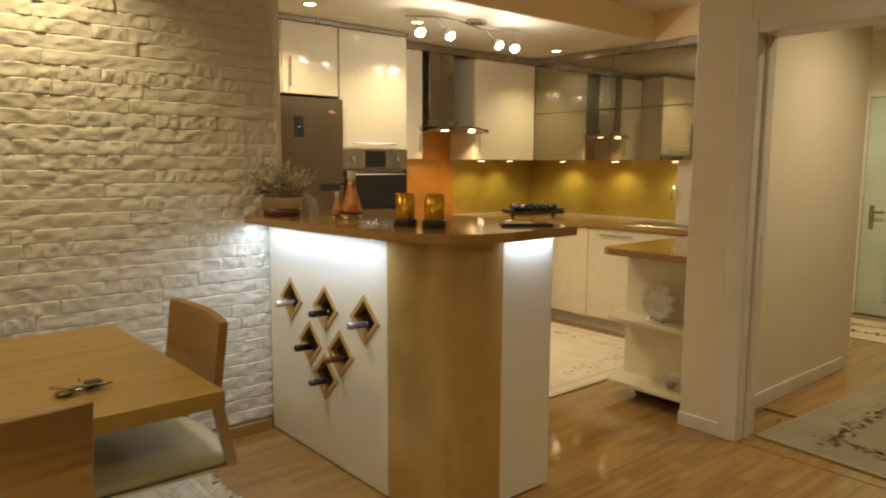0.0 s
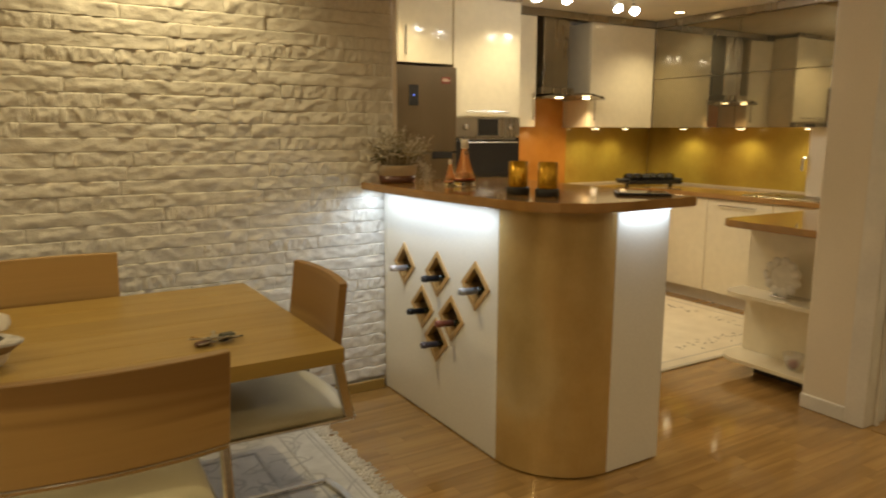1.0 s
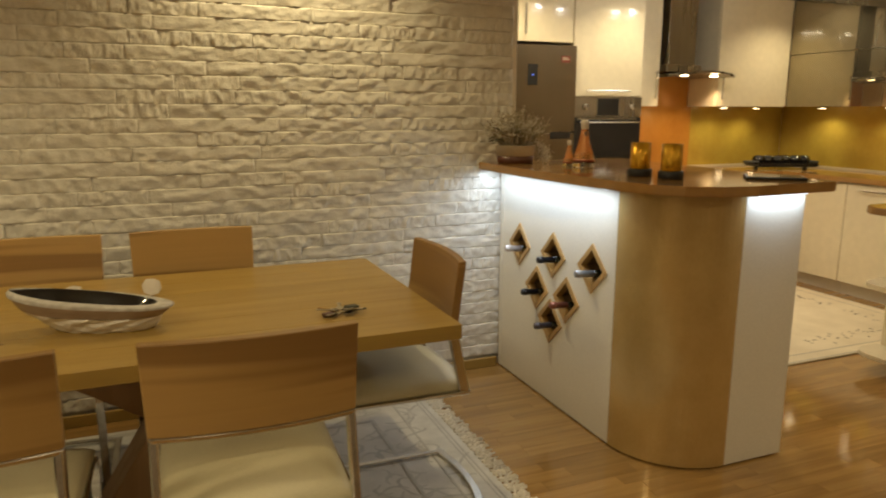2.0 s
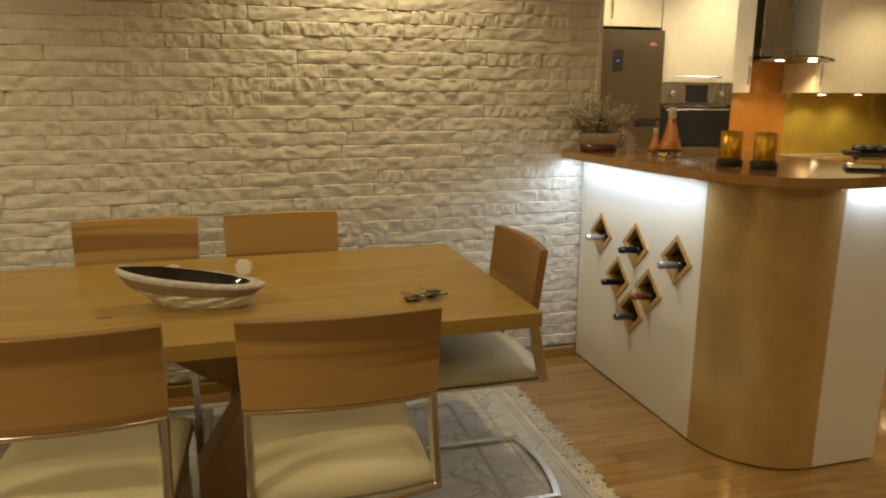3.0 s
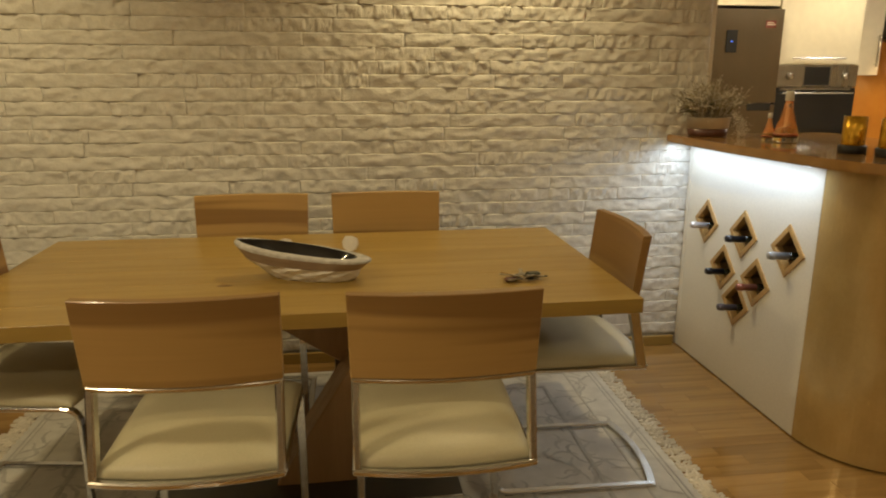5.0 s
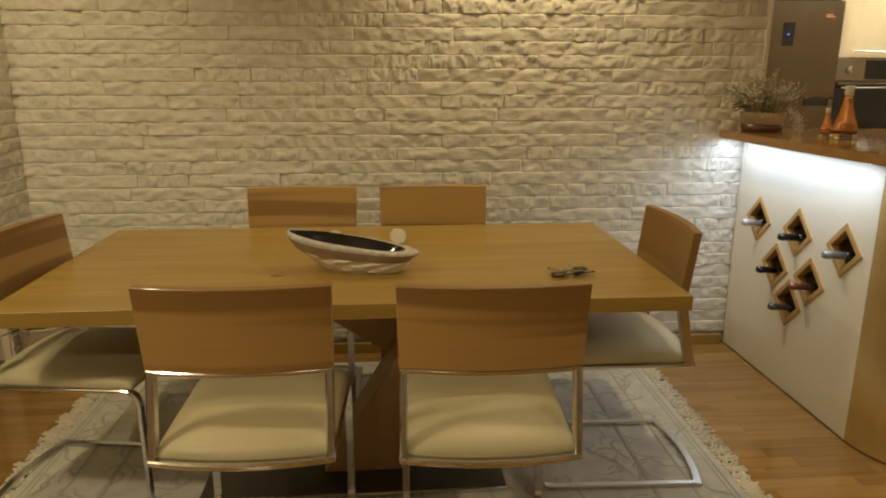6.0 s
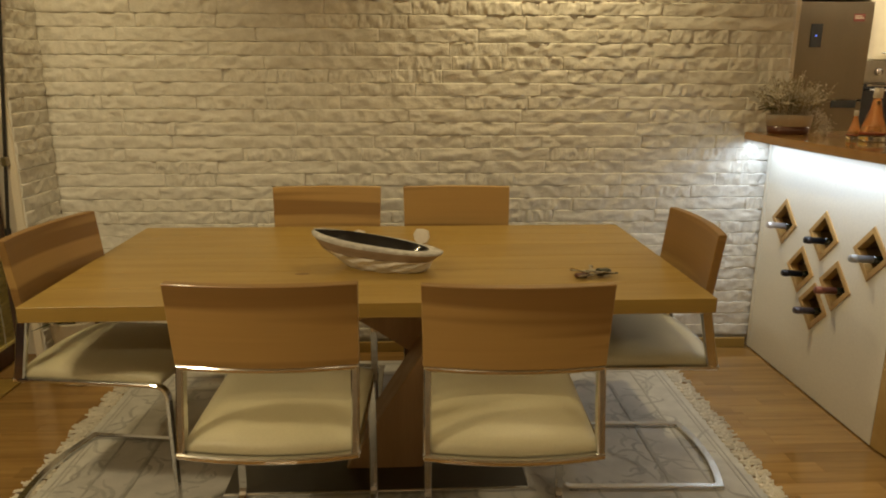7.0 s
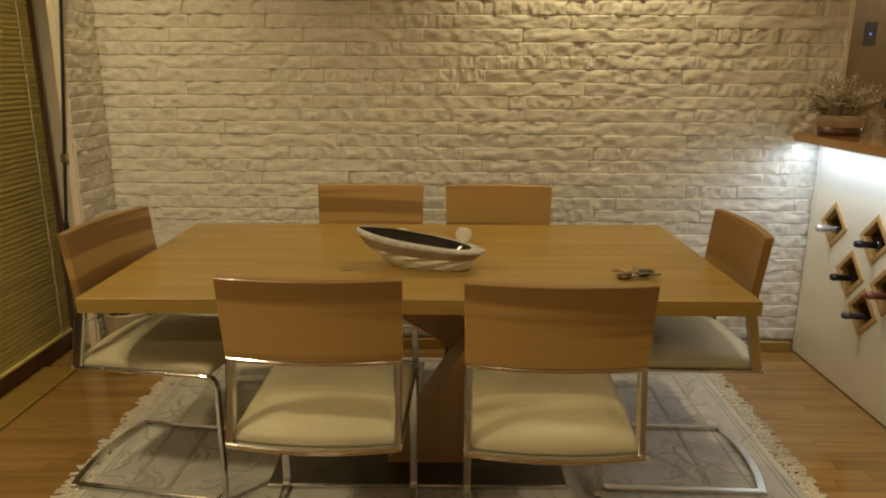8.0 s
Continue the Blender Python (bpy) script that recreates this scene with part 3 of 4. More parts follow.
tall = thing("oven_unit", HERE, "tall gloss cream unit with a built-in oven", "cabinet")
part("body", box(1.06, 1.66, 1.02, 1.60, 0.0, 2.352), GLOSS, tall)
d = door_slab("door", tall, 1.063, 1.657, 1.0, 1.018, 1.512, 2.352, GLOSS)
pull(d, (1.16, 1.0, 1.55), (1.54, 1.0, 1.55), (0, -0.03, 0))
door_slab("lower_door", tall, 1.063, 1.657, 1.0, 1.018, 0.1, 0.90, GLOSS)
oven = thing("oven", HERE, "black glass oven with a stainless control panel", "oven")
panel_ = part("control_panel", box(1.063, 1.655, 0.985, 1.018, 1.365, 1.505, 0.003), STEEL, oven, "stainless control panel")
part("display", box(1.27, 1.45, 0.982, 0.985, 1.375, 1.495), BLACK, panel_, "black display")
for x in (1.16, 1.56):
    part("knob", lathe([(0.024, 0), (0.022, 0.02), (0.016, 0.024)], 18, m=pose(x, 0.985, 1.435, 90)), CHROME, panel_, "round chrome knob", True)
part("oven_door", box(1.063, 1.655, 0.985, 1.018, 0.92, 1.36, 0.004), BLACK, oven, "black glass oven door")
pull(oven, (1.10, 0.985, 1.325), (1.61, 0.985, 1.325), (0, -0.035, 0))
part("door_trim", box(1.10, 1.61, 0.981, 0.985, 1.345, 1.358), STEEL, oven)

for x0, x1, hx in ((1.664, 2.03, 1.99), (2.62, 3.395, 2.66)):
    cab = thing("wall_cabinet", HERE, "gloss cream wall cabinet beside the cooker hood", "cabinet", "cream wall cabinets")
    part("body", box(x0, x1, 1.292, 1.615, 1.445, 2.325), GLOSS, cab)
    d = door_slab("door", cab, x0 + 0.002, x1 - 0.002, 1.27, 1.29, 1.443, 2.325, GLOSS)
    pull(d, (hx, 1.27, 1.50), (hx, 1.27, 1.72), (0, -0.025, 0))

hood = thing("cooker_hood", HERE, "stainless chimney cooker hood with a curved canopy", "cooker hood")
part("chimney", box(2.12, 2.39, 1.29, 1.60, 1.76, 2.385, 0.003), STEEL, hood)
can = bmesh.new()
us = np.linspace(-1, 1, 17)
lowv = [(2.36 + u * 0.29, 1.70 - 0.028 * u * u) for u in us]
ring_a, ring_b = [], []
for x, z in lowv + [(x, z + 0.018) for x, z in lowv[::-1]]:
    u = (x - 2.36) / 0.29
    ring_a.append(can.verts.new((x, 1.06 + 0.05 * u * u, z)))
    ring_b.append(can.verts.new((x, 1.61, z)))
can.faces.new(ring_a), can.faces.new(ring_b[::-1])
for i in range(len(ring_a)):
    j = (i + 1) % len(ring_a)
    can.faces.new((ring_a[i], ring_b[i], ring_b[j], ring_a[j]))
bmesh.ops.recalc_face_normals(can, faces=can.faces[:])
part("canopy", can, STEEL, hood, "thin curved steel canopy")
part("motor_box", box(2.07, 2.42, 1.24, 1.60, 1.71, 1.77, 0.006), STEEL, hood)
for x in (2.20, 2.50):
    part("lamp", lathe([(0.03, 0), (0.03, 0.006)], 16, m=Matrix.Translation((x, 1.18, 1.678))), DISC, hood, "lit hood lamp")
    spot_down(x, 1.18, 1.66, 14, (1.0, 0.66, 0.34), 130, 0.7, size=0.02)
structure("hood_back_panel", box(2.03, 2.62, 1.602, 1.618, 1.74, 2.388), FRIDGE, "smoked metallic panel behind the hood", "wall panel")
structure("splashback_copper", box(1.664, 2.66, 1.606, 1.618, 0.93, 1.443, bm=box(2.032, 2.618, 1.606, 1.618, 1.443, 1.738)), COPPER, "copper-leaf glass splashback under the hood", "splashback")
structure("splashback_gold", box(2.662, 3.735, 1.606, 1.618, 0.93, 1.449), SPLASH, "gold-leaf glass splashback behind the worktop", "splashback")
structure("splashback_side", box(3.735, 3.748, -1.36, 1.604, 0.93, 1.449), SPLASH, "gold-leaf glass splashback beside the sink", "splashback")

for i in range(3):
    y1 = 1.268 - i * 0.88
    unit = thing("glass_wall_unit", HERE, "smoked mirror-glass wall unit with two lift-up doors", "cabinet", "smoked glass wall units")
    part("body", box(3.424, 3.748, y1 - 0.876, y1, 1.445, 2.325), GLOSS, unit)
    for z0, z1 in ((1.443, 1.875), (1.880, 2.325)):
        part("door", box(3.40, 3.42, y1 - 0.877, y1 - 0.001, z0, z1, 0.0015), GREYGLASS, unit, "smoked reflective glass door")
structure("cornice", box(1.664, 3.40, 1.255, 1.275, 2.329, 2.386, 0.002, bm=box(3.384, 3.404, -1.36, 1.255, 2.329, 2.386, 0.002, bm=box(0.21, 1.664, 0.985, 1.005, 2.356, 2.386, 0.002))), STEEL, "thin metal cornice along the cabinet tops", "trim")

for i, (x0, x1) in enumerate(((1.664, 2.26), (2.262, 2.86))):
    cab = thing("base_cabinet", HERE, "gloss cream base cabinet under the hob worktop", "cabinet", "base cabinets")
    part("body", box(x0, x1, 1.02, 1.60, 0.1, 0.872), GLOSS, cab)
    part("plinth", box(x0, x1, 1.07, 1.10, 0, 0.1), TRIM, cab)
    d = door_slab("door", cab, x0 + 0.002, x1 - 0.002, 1.0, 1.018, 0.105, 0.868, GLOSS)
    pull(d, (x0 + 0.15, 1.0, 0.82), (x1 - 0.15, 1.0, 0.82), (0, -0.025, 0))
for i in range(4):
    y1 = 0.985 - i * 0.588
    cab = thing("base_cabinet", HERE, "gloss cream base cabinet under the sink worktop", "cabinet", "base cabinets")
    part("body", box(3.168, 3.745, y1 - 0.586, y1, 0.1, 0.872), GLOSS, cab)
    part("plinth", box(3.22, 3.24, y1 - 0.586, y1, 0, 0.1), TRIM, cab, "cream plinth board")
    d = door_slab("door", cab, 3.15, 3.166, y1 - 0.585, y1 - 0.002, 0.105, 0.868, GLOSS)
    pull(d, (3.15, y1 - 0.46, 0.825), (3.15, y1 - 0.12, 0.825), (-0.025, 0, 0))
single("kitchen_worktop", prism([(1.664, 0.985), (3.125, 0.985), (3.125, -1.365), (3.733, -1.365), (3.733, 1.604), (1.664, 1.604)], 0.876, 0.914, 0.003), COUNTER, "caramel worktop running round the kitchen corner", "worktop")
structure("worktop_upstand", box(1.67, 3.72, 1.590, 1.605, 0.915, 0.932, bm=box(3.720, 3.734, -1.36, 1.59, 0.915, 0.932)), POTWHITE, "pale strip where worktop meets splashback", "trim")
hob = thing("hob", HERE, "black glass hob set in the worktop", "hob")
part("glass", box(2.06, 2.64, 1.06, 1.56, 0.9145, 0.920, 0.002), BLACK, hob)
for x, y in ((2.2, 1.2), (2.5, 1.2), (2.2, 1.42), (2.5, 1.42)):
    part("ring", lathe([(0.085, 0.9202), (0.085, 0.9208)], 24, m=Matrix.Translation((x, y, 0))), MATTBLACK, hob)

grill = thing("table_grill", pose(3.33, 1.20, 0.915, 0, 0, -18), "black electric table grill on the corner worktop", "grill")
own = box(-0.27, 0.27, -0.14, 0.14, 0.02, 0.055, 0.012, seg=2)
part("tray", own, BLACK, grill)
for x in np.linspace(-0.2, 0.2, 6):
    part("pan", lathe([(0.052, 0), (0.055, 0.03), (0.045, 0.05), (0.025, 0.06)], 14), BLACK, grill, "small black pan", True, at=Matrix.Translation((x, 0.02 * math.sin(x * 30), 0.055)))
for s in (-1, 1):
    part("handle", box(s * 0.27 - 0.05, s * 0.27 + 0.05, -0.05, 0.05, 0.045, 0.068, 0.008), MATTBLACK, grill)
for x in (-0.22, 0.22):
    part("foot", lathe([(0.02, 0), (0.018, 0.022)], 10, m=Matrix.Translation((x, 0, 0))), MATTBLACK, grill)

sink = thing("kitchen_sink", pose(3.45, -0.25, 0.9145), "stainless sink set in the worktop", "sink")
part("rim", box(-0.24, 0.22, -0.38, 0.38, 0, 0.005, 0.002), STEEL, sink)
part("basin", box(-0.18, 0.14, -0.30, 0.10, 0.0052, 0.007), FRIDGE, sink)
tap = thing("kitchen_tap", pose(3.62, -0.20, 0.915), "chrome kitchen tap standing behind the sink", "tap")
path = rounded([(0, 0, 0.02), (0, 0, 0.30), (-0.17, 0, 0.30), (-0.17, 0, 0.20)], 0.07)
own = bmesh.new()
for a, b in zip(path, path[1:]):
    rod(a, b, 0.011, own)
part("spout", own, CHROME, tap)
part("base", lathe([(0.026, 0), (0.024, 0.05), (0.014, 0.06)], 16), CHROME, tap)
part("lever", rod((0, 0, 0.05), (0.0, -0.07, 0.10), 0.006), CHROME, tap)
soap = thing("soap_bottle", pose(3.60, -0.40, 0.915), "pale soap bottle beside the tap", "bottle")
part("body", lathe([(0.03, 0), (0.032, 0.01), (0.032, 0.11), (0.012, 0.13)], 16), POTWHITE, soap, "", True)
part("pump", lathe([(0.008, 0.13), (0.008, 0.16), (0.014, 0.162), (0.014, 0.172)], 12), CHROME, soap)

# lamps of the kitchen
under = []
for x, y in ((2.85, 1.42), (3.22, 1.42), (3.58, 1.05), (3.58, 0.45), (3.58, -0.15), (3.58, -0.8)):
    light = thing("cabinet_downlight", Matrix.Translation((x, y, 1.43)), "small lit downlight under the wall cabinets", "downlight", "under-cabinet downlights")
    part("ring", lathe([(0.034, 0.0), (0.034, 0.013)], 18), CHROME, light)
    part("lens", lathe([(0.026, -0.002), (0.026, 0.0)], 18), DISC, light, "glowing lens")
    spot_down(x, y, 1.42, 6, (1.0, 0.88, 0.46), 140, 0.7, size=0.02)


def downlight(x, y, z):
    light = thing("ceiling_downlight", Matrix.Translation((x, y, z)), "recessed ceiling downlight with a lit warm lens", "downlight", "ceiling downlights")
    part("ring", lathe([(0.05, 0.0), (0.05, -0.006), (0.046, -0.008), (0.036, -0.006), (0.036, 0.0)], 22, caps=False), CHROME, light)
    part("lens", lathe([(0.034, -0.004), (0.034, -0.001)], 20), DISC, light, "glowing lens")


for x, y in KITCHEN_SPOTS:
    downlight(x, y, KCEIL)
for x, y in DINING_SPOTS + ROOM_SPOTS + HALL_SPOTS:
    downlight(x, y, CEIL)

track = thing("track_light", pose(1.75, 0.32, KCEIL), "wavy chrome ceiling track with four lit spot heads", "ceiling lamp")
path = [Vector((u, 0.05 * math.sin(u * 7), -0.035 - 0.008 * math.cos(u * 9))) for u in np.linspace(-0.58, 0.42, 25)]
own = bmesh.new()
for a, b in zip(path, path[1:]):
    rod(a, b, 0.007, own)
part("rail", own, CHROME, track)
part("canopy", lathe([(0.06, -0.02), (0.06, 0.0)], 24, sx=1.3), STEEL, track)
for x, tip in ((-0.52, (-0.02, -0.07)), (-0.37, (0.03, -0.06)), (0.13, (0.03, -0.07)), (0.38, (-0.03, -0.05))):
    p = Vector((x, 0.05 * math.sin(x * 7), -0.04))
    q = p + Vector((tip[0], tip[1], -0.085))
    part("arm", rod(p, q, 0.006), CHROME, track)
    dirn = (q - p).normalized()
    m = Matrix.Translation(q) @ dirn.to_track_quat("Z", "Y").to_matrix().to_4x4()
    head = part("spot_head", lathe([(0.016, -0.02), (0.03, 0.015), (0.034, 0.035), (0.030, 0.035), (0.026, 0.012), (0.012, 0.0)], 18, m=m), CHROME, track, "", True)
    part("bulb", lathe([(0.01, 0.004), (0.026, 0.02), (0.031, 0.042), (0.022, 0.06), (0.004, 0.066)], 16, m=m), BULB, head, "lit bulb", True)
    w = track.matrix_basis @ (q + dirn * 0.085)
    lamp("SPOT", "track_beam", look(w, w + dirn), 10, (1.0, 0.88, 0.66), angle=165, blend=0.6, size=0.03)
    lamp("POINT", "track_glow", Matrix.Translation(w), 4.5, (1.0, 0.95, 0.84), size=0.03)

# open end shelf by the wall end
shelf = thing("end_shelf_unit", HERE, "white open end shelf under a caramel top beside the wall end", "shelf unit")
part("back_board", box(2.02, 2.04, -1.365, -0.80, 0.09, 0.874, 0.002), GLOSS, shelf)
part("side_board", box(1.86, 2.02, -1.365, -1.345, 0.09, 0.874, 0.002), GLOSS, shelf)
part("body", box(2.042, 3.10, -1.365, -0.80, 0.09, 0.874, 0.002), GLOSS, shelf)


def round_end(x0, x1, y0, y1, r):
    """A plan whose far corner on the free end is rounded."""
    return [(x1, y0), (x1, y1)] + [(x0 + r - r * math.sin(a), y1 - r + r * math.cos(a)) for a in np.linspace(0, math.pi / 2, 9)] + [(x0, y0)]


for z in (0.09, 0.475):
    part("shelf_board", prism(round_end(1.80, 2.02, -1.344, -0.775, 0.12), z, z + 0.022, 0.002), GLOSS, shelf)
part("plinth", box(1.98, 3.08, -1.365, -0.92, 0, 0.09), DARK, shelf, "dark recessed plinth")
single("shelf_worktop", prism(round_end(1.76, 3.11, -1.367, -0.765, 0.10), 0.876, 0.916, 0.004), COUNTER, "caramel worktop with a rounded end above the open shelf", "worktop")
orn = thing("ornament_plate", pose(1.90, -1.10, 0.498, 0, 0, 0), "round silvery glass ornament standing on the shelf", "ornament")
own = bmesh.new()
for k in range(11):
    a = 2 * math.pi * k / 11
    merge(own, lathe([(0.022, -0.012), (0.03, 0.0), (0.022, 0.012)], 10), Matrix.Translation((0, 0.085 * math.cos(a), 0.12 + 0.085 * math.sin(a))) @ pose(0, 0, 0, 0, 90, 0))
part("petals", own, BEAD, orn, "", True)
part("plate", lathe([(0.07, -0.006), (0.075, 0.0), (0.06, 0.008)], 22, m=Matrix.Translation((0, 0, 0.12)) @ pose(0, 0, 0, 0, -90, 0)), BEAD, orn, "pale round centre", True)
part("foot", box(-0.03, 0.03, -0.05, 0.05, 0, 0.014, 0.004), CHROME, orn)
cup = thing("shelf_glass", pose(1.91, -1.20, 0.113), "small glass bowl with red pieces on the bottom shelf", "glass bowl")
part("bowl", lathe([(0.02, 0), (0.024, 0.004), (0.045, 0.04), (0.055, 0.09), (0.052, 0.09), (0.042, 0.042), (0.02, 0.008)], 20), THIN, cup, "", True)
part("filling", lathe([(0.018, 0.01), (0.03, 0.03), (0.02, 0.05)], 10), mat("red_sweets", (0.35, 0.06, 0.03), 0.4, scale=60), cup)

# ---- things on the bar ----
pot = thing("planter", pose(0.0, -0.165, BAR, 0, 0, -22), "two-tone oval pot of dried sprigs on the bar", "planter")
part("base", lathe([(0.086, 0), (0.092, 0.006), (0.095, 0.038)], 28, sx=1.0, sy=0.62), POTBROWN, pot, "dark brown glazed lower half", True)
part("rim", lathe([(0.0955, 0.038), (0.103, 0.088), (0.106, 0.091), (0.100, 0.091), (0.093, 0.08)], 28, sx=1.0, sy=0.62), POTWHITE, pot, "pale upper half", True)
rng = random.Random(5)
for name, material, count, spread in (("foliage", DRIED, 210, 0.185), ("pale_foliage", FRINGE, 150, 0.19)):
    own = bmesh.new()
    for k in range(count):
        a, r = rng.uniform(0, 6.283), rng.uniform(0, 1) ** 0.6
        base = Vector((0.085 * r * math.cos(a), 0.05 * r * math.sin(a), 0.09))
        tip = Vector((spread * r * math.cos(a) * rng.uniform(0.6, 1.15), spread * 0.72 * r * math.sin(a) * rng.uniform(0.6, 1.1), 0.12 + rng.uniform(0.02, 0.19) * (1.1 - 0.6 * r)))
        mid = base.lerp(tip, 0.5) + Vector((rng.uniform(-0.02, 0.02), rng.uniform(-0.02, 0.02), 0.02))
        rod(base, mid, 0.0012, own, 3), rod(mid, tip, 0.0009, own, 3)
        for q in range(5):
            c = mid.lerp(tip, rng.uniform(0.1, 1.05))
            d = Vector((rng.uniform(-1, 1), rng.uniform(-1, 1), rng.uniform(-0.3, 1))).normalized() * rng.uniform(0.008, 0.02)
            n = d.cross(Vector((rng.uniform(-1, 1), rng.uniform(-1, 1), 0.3))).normalized() * rng.uniform(0.002, 0.0045)
            own.faces.new([own.verts.new(v) for v in (c, c + d * 0.5 + n, c + d, c + d * 0.5 - n)])
    tagged(part(name, own, material, pot, "dry leafy sprigs"), kind="stuff")
for k in range(16):
    a = rng.uniform(1.6, 5.2) if k < 11 else rng.uniform(0, 6.28)
    own, length = bmesh.new(), rng.uniform(0.055, 0.095)
    for i in range(6):
        t = i / 5
        w = 0.021 * math.sin(math.pi * min(0.98, t * 0.92 + 0.06))
        for s_ in (-1, 0, 1):
            own.verts.new((t * length, s_ * w, -0.10 * t * t * length * 4 + 0.006 * abs(s_)))
    own.verts.ensure_lookup_table()
    for i in range(5):
        for s_ in (0, 1):
            p = i * 3 + s_
            own.faces.new([own.verts[q] for q in (p, p + 3, p + 4, p + 1)])
    part("leaf", own, LEAFGREY, pot, at=pose(0.06 * math.cos(a), 0.035 * math.sin(a), 0.105 + rng.uniform(0, 0.045), rng.uniform(-30, 30), -rng.uniform(5, 60), math.degrees(a)))
own = bmesh.new()
for k in range(70):
    a, r = rng.uniform(0, 6.283), rng.uniform(0.2, 1)
    c = Vector((0.15 * r * math.cos(a), 0.11 * r * math.sin(a), rng.uniform(0.09, 0.24) - 0.05 * r))
    lathe([(0.001, -0.0035), (0.0035, 0), (0.001, 0.0035)], 6, own, Matrix.Translation(c))
tagged(part("berry_sprinkle", own, BEAD, pot, "tiny pale berries"), kind="stuff")
own = bmesh.new()
for k in range(420):
    t = rng.uniform(0, 1) ** 0.8
    c = Vector((0.10 + 0.05 * math.sin(t * 2.2) + rng.gauss(0, 0.014), -0.035 + rng.gauss(0, 0.014), 0.12 - 0.11 * t + rng.gauss(0, 0.006)))
    d = Vector((rng.uniform(-1, 1), rng.uniform(-1, 1), rng.uniform(-1, 0.4))).normalized() * rng.uniform(0.010, 0.024)
    n = d.cross(Vector((rng.uniform(-1, 1), rng.uniform(-1, 1), 0.3))).normalized() * 0.0018
    own.faces.new([own.verts.new(v) for v in (c, c + d * 0.5 + n, c + d, c + d * 0.5 - n)])
tagged(part("trailing_grass", own, FRINGE, pot, "pale dry grass trailing over the rim"), kind="stuff")

for x, y, s, label in ((0.18, -0.52, 1.0, "cone-shaped rose bottle with a silver cap on the bar"), (0.155, -0.43, 0.56, "small cone-shaped rose bottle with a silver cap")):
    flask = thing("perfume_bottle", pose(x, y, BAR) @ Matrix.Scale(s, 4), label, "bottle", "cone bottles on the bar")
    part("glass", lathe([(0.05, 0), (0.054, 0.004), (0.052, 0.02), (0.05, 0.026)], 26), CLEAR, flask, "thick clear glass foot", True)
    part("liquid", lathe([(0.052, 0.027), (0.053, 0.03), (0.039, 0.085), (0.024, 0.135), (0.0175, 0.168), (0.0155, 0.18)], 26), ROSE, flask, "rose-coloured contents", True)
    part("label_band", lathe([(0.0505, 0.03), (0.0488, 0.036)], 26), mat("red_band", (0.35, 0.05, 0.02), 0.4), flask, "thin red band")
    part("cap", lathe([(0.0165, 0.181), (0.018, 0.183), (0.018, 0.22), (0.016, 0.223)], 18), BEAD, flask, "silvery white cap", True)

tablet = thing("tablet_computer", pose(0.59, -1.27, BAR + 0.0005, 0, 0, -40), "black tablet lying on the bar worktop", "tablet")
part("case", box(-0.11, 0.11, -0.075, 0.075, 0, 0.011, 0.003), MATTBLACK, tablet)
part("screen", box(-0.10, 0.10, -0.066, 0.066, 0.0111, 0.0116), BLACK, tablet, "dark switched-off screen")

for x, y in ((0.150, -0.985), (0.195, -1.125)):
    holder = thing("candle_holder", pose(x, y, BAR), "gold-foil candle glass on a black foot", "candle holder", "gold candle holders")
    part("foot", lathe([(0.048, 0), (0.05, 0.003), (0.05, 0.028), (0.047, 0.031)], 28), MATTBLACK, holder, "black round foot", True)
    part("glass", lathe([(0.040, 0.031), (0.041, 0.034), (0.041, 0.138), (0.038, 0.138), (0.037, 0.05)], 28), GOLDFOIL, holder, "gold-foil cylinder", True)

# ---- things on the table ----
BOWL = pose(-1.916, -1.10, 0.76, 0, 0, -17)
bowl = thing("boat_bowl", BOWL, "boat-shaped ceramic bowl with carved white base and black inside", "bowl")


def boat(levels, close_low=False, close_high=False, steps=56, wave=0.0):
    own, rings = bmesh.new(), []
    for half_len, half_wid, z, lift, shift, *back in levels:
        ring = []
        for k in range(steps):
            a = 2 * math.pi * k / steps
            c, s = math.cos(a), math.sin(a)
            x = half_len * math.copysign(abs(c) ** 0.92, c)
            y = half_wid * math.copysign(abs(s) ** (1.25 if c < 0 else 0.95), s)
            w = 1 + wave * math.sin(11 * a + 2.4 * math.sin(z * 210)) * (1 if wave else 0)
            ring.append(own.verts.new((x + shift, y * w + sum(back), z + lift * (abs(c) ** 3) - 0.023 * c * z / 0.09)))
        rings.append(ring)
    for a, b in zip(rings, rings[1:]):
        for k in range(steps):
            own.faces.new((a[k], a[(k + 1) % steps], b[(k + 1) % steps], b[k]))
    if close_low:
        own.faces.new(rings[0][::-1])
    if close_high:
        own.faces.new(rings[-1])
    return own


part("carved_base", boat([(0.135, 0.045, 0.0, 0.0, 0.035), (0.150, 0.053, 0.008, 0.0, 0.032), (0.163, 0.06, 0.017, 0.001, 0.028), (0.175, 0.066, 0.027, 0.002, 0.021), (0.186, 0.070, 0.036, 0.003, 0.013), (0.196, 0.074, 0.044, 0.003, 0.006), (0.205, 0.078, 0.053, 0.003, 0.0)], True, wave=0.06), CERAMIC, bowl, "white carved wavy base")
part("band", boat([(0.205, 0.078, 0.053, 0.003, 0.0), (0.230, 0.087, 0.078, 0.004, 0.0), (0.238, 0.089, 0.084, 0.004, 0.0)]), BANDGLAZE, bowl, "taupe glazed band", True)
part("rim", boat([(0.238, 0.089, 0.084, 0.004, 0.0), (0.240, 0.090, 0.092, 0.004, 0.0), (0.232, 0.086, 0.097, 0.003, -0.002), (0.212, 0.070, 0.099, 0.002, -0.024, 0.011)]), CLAY, bowl, "rough pale rim", True)
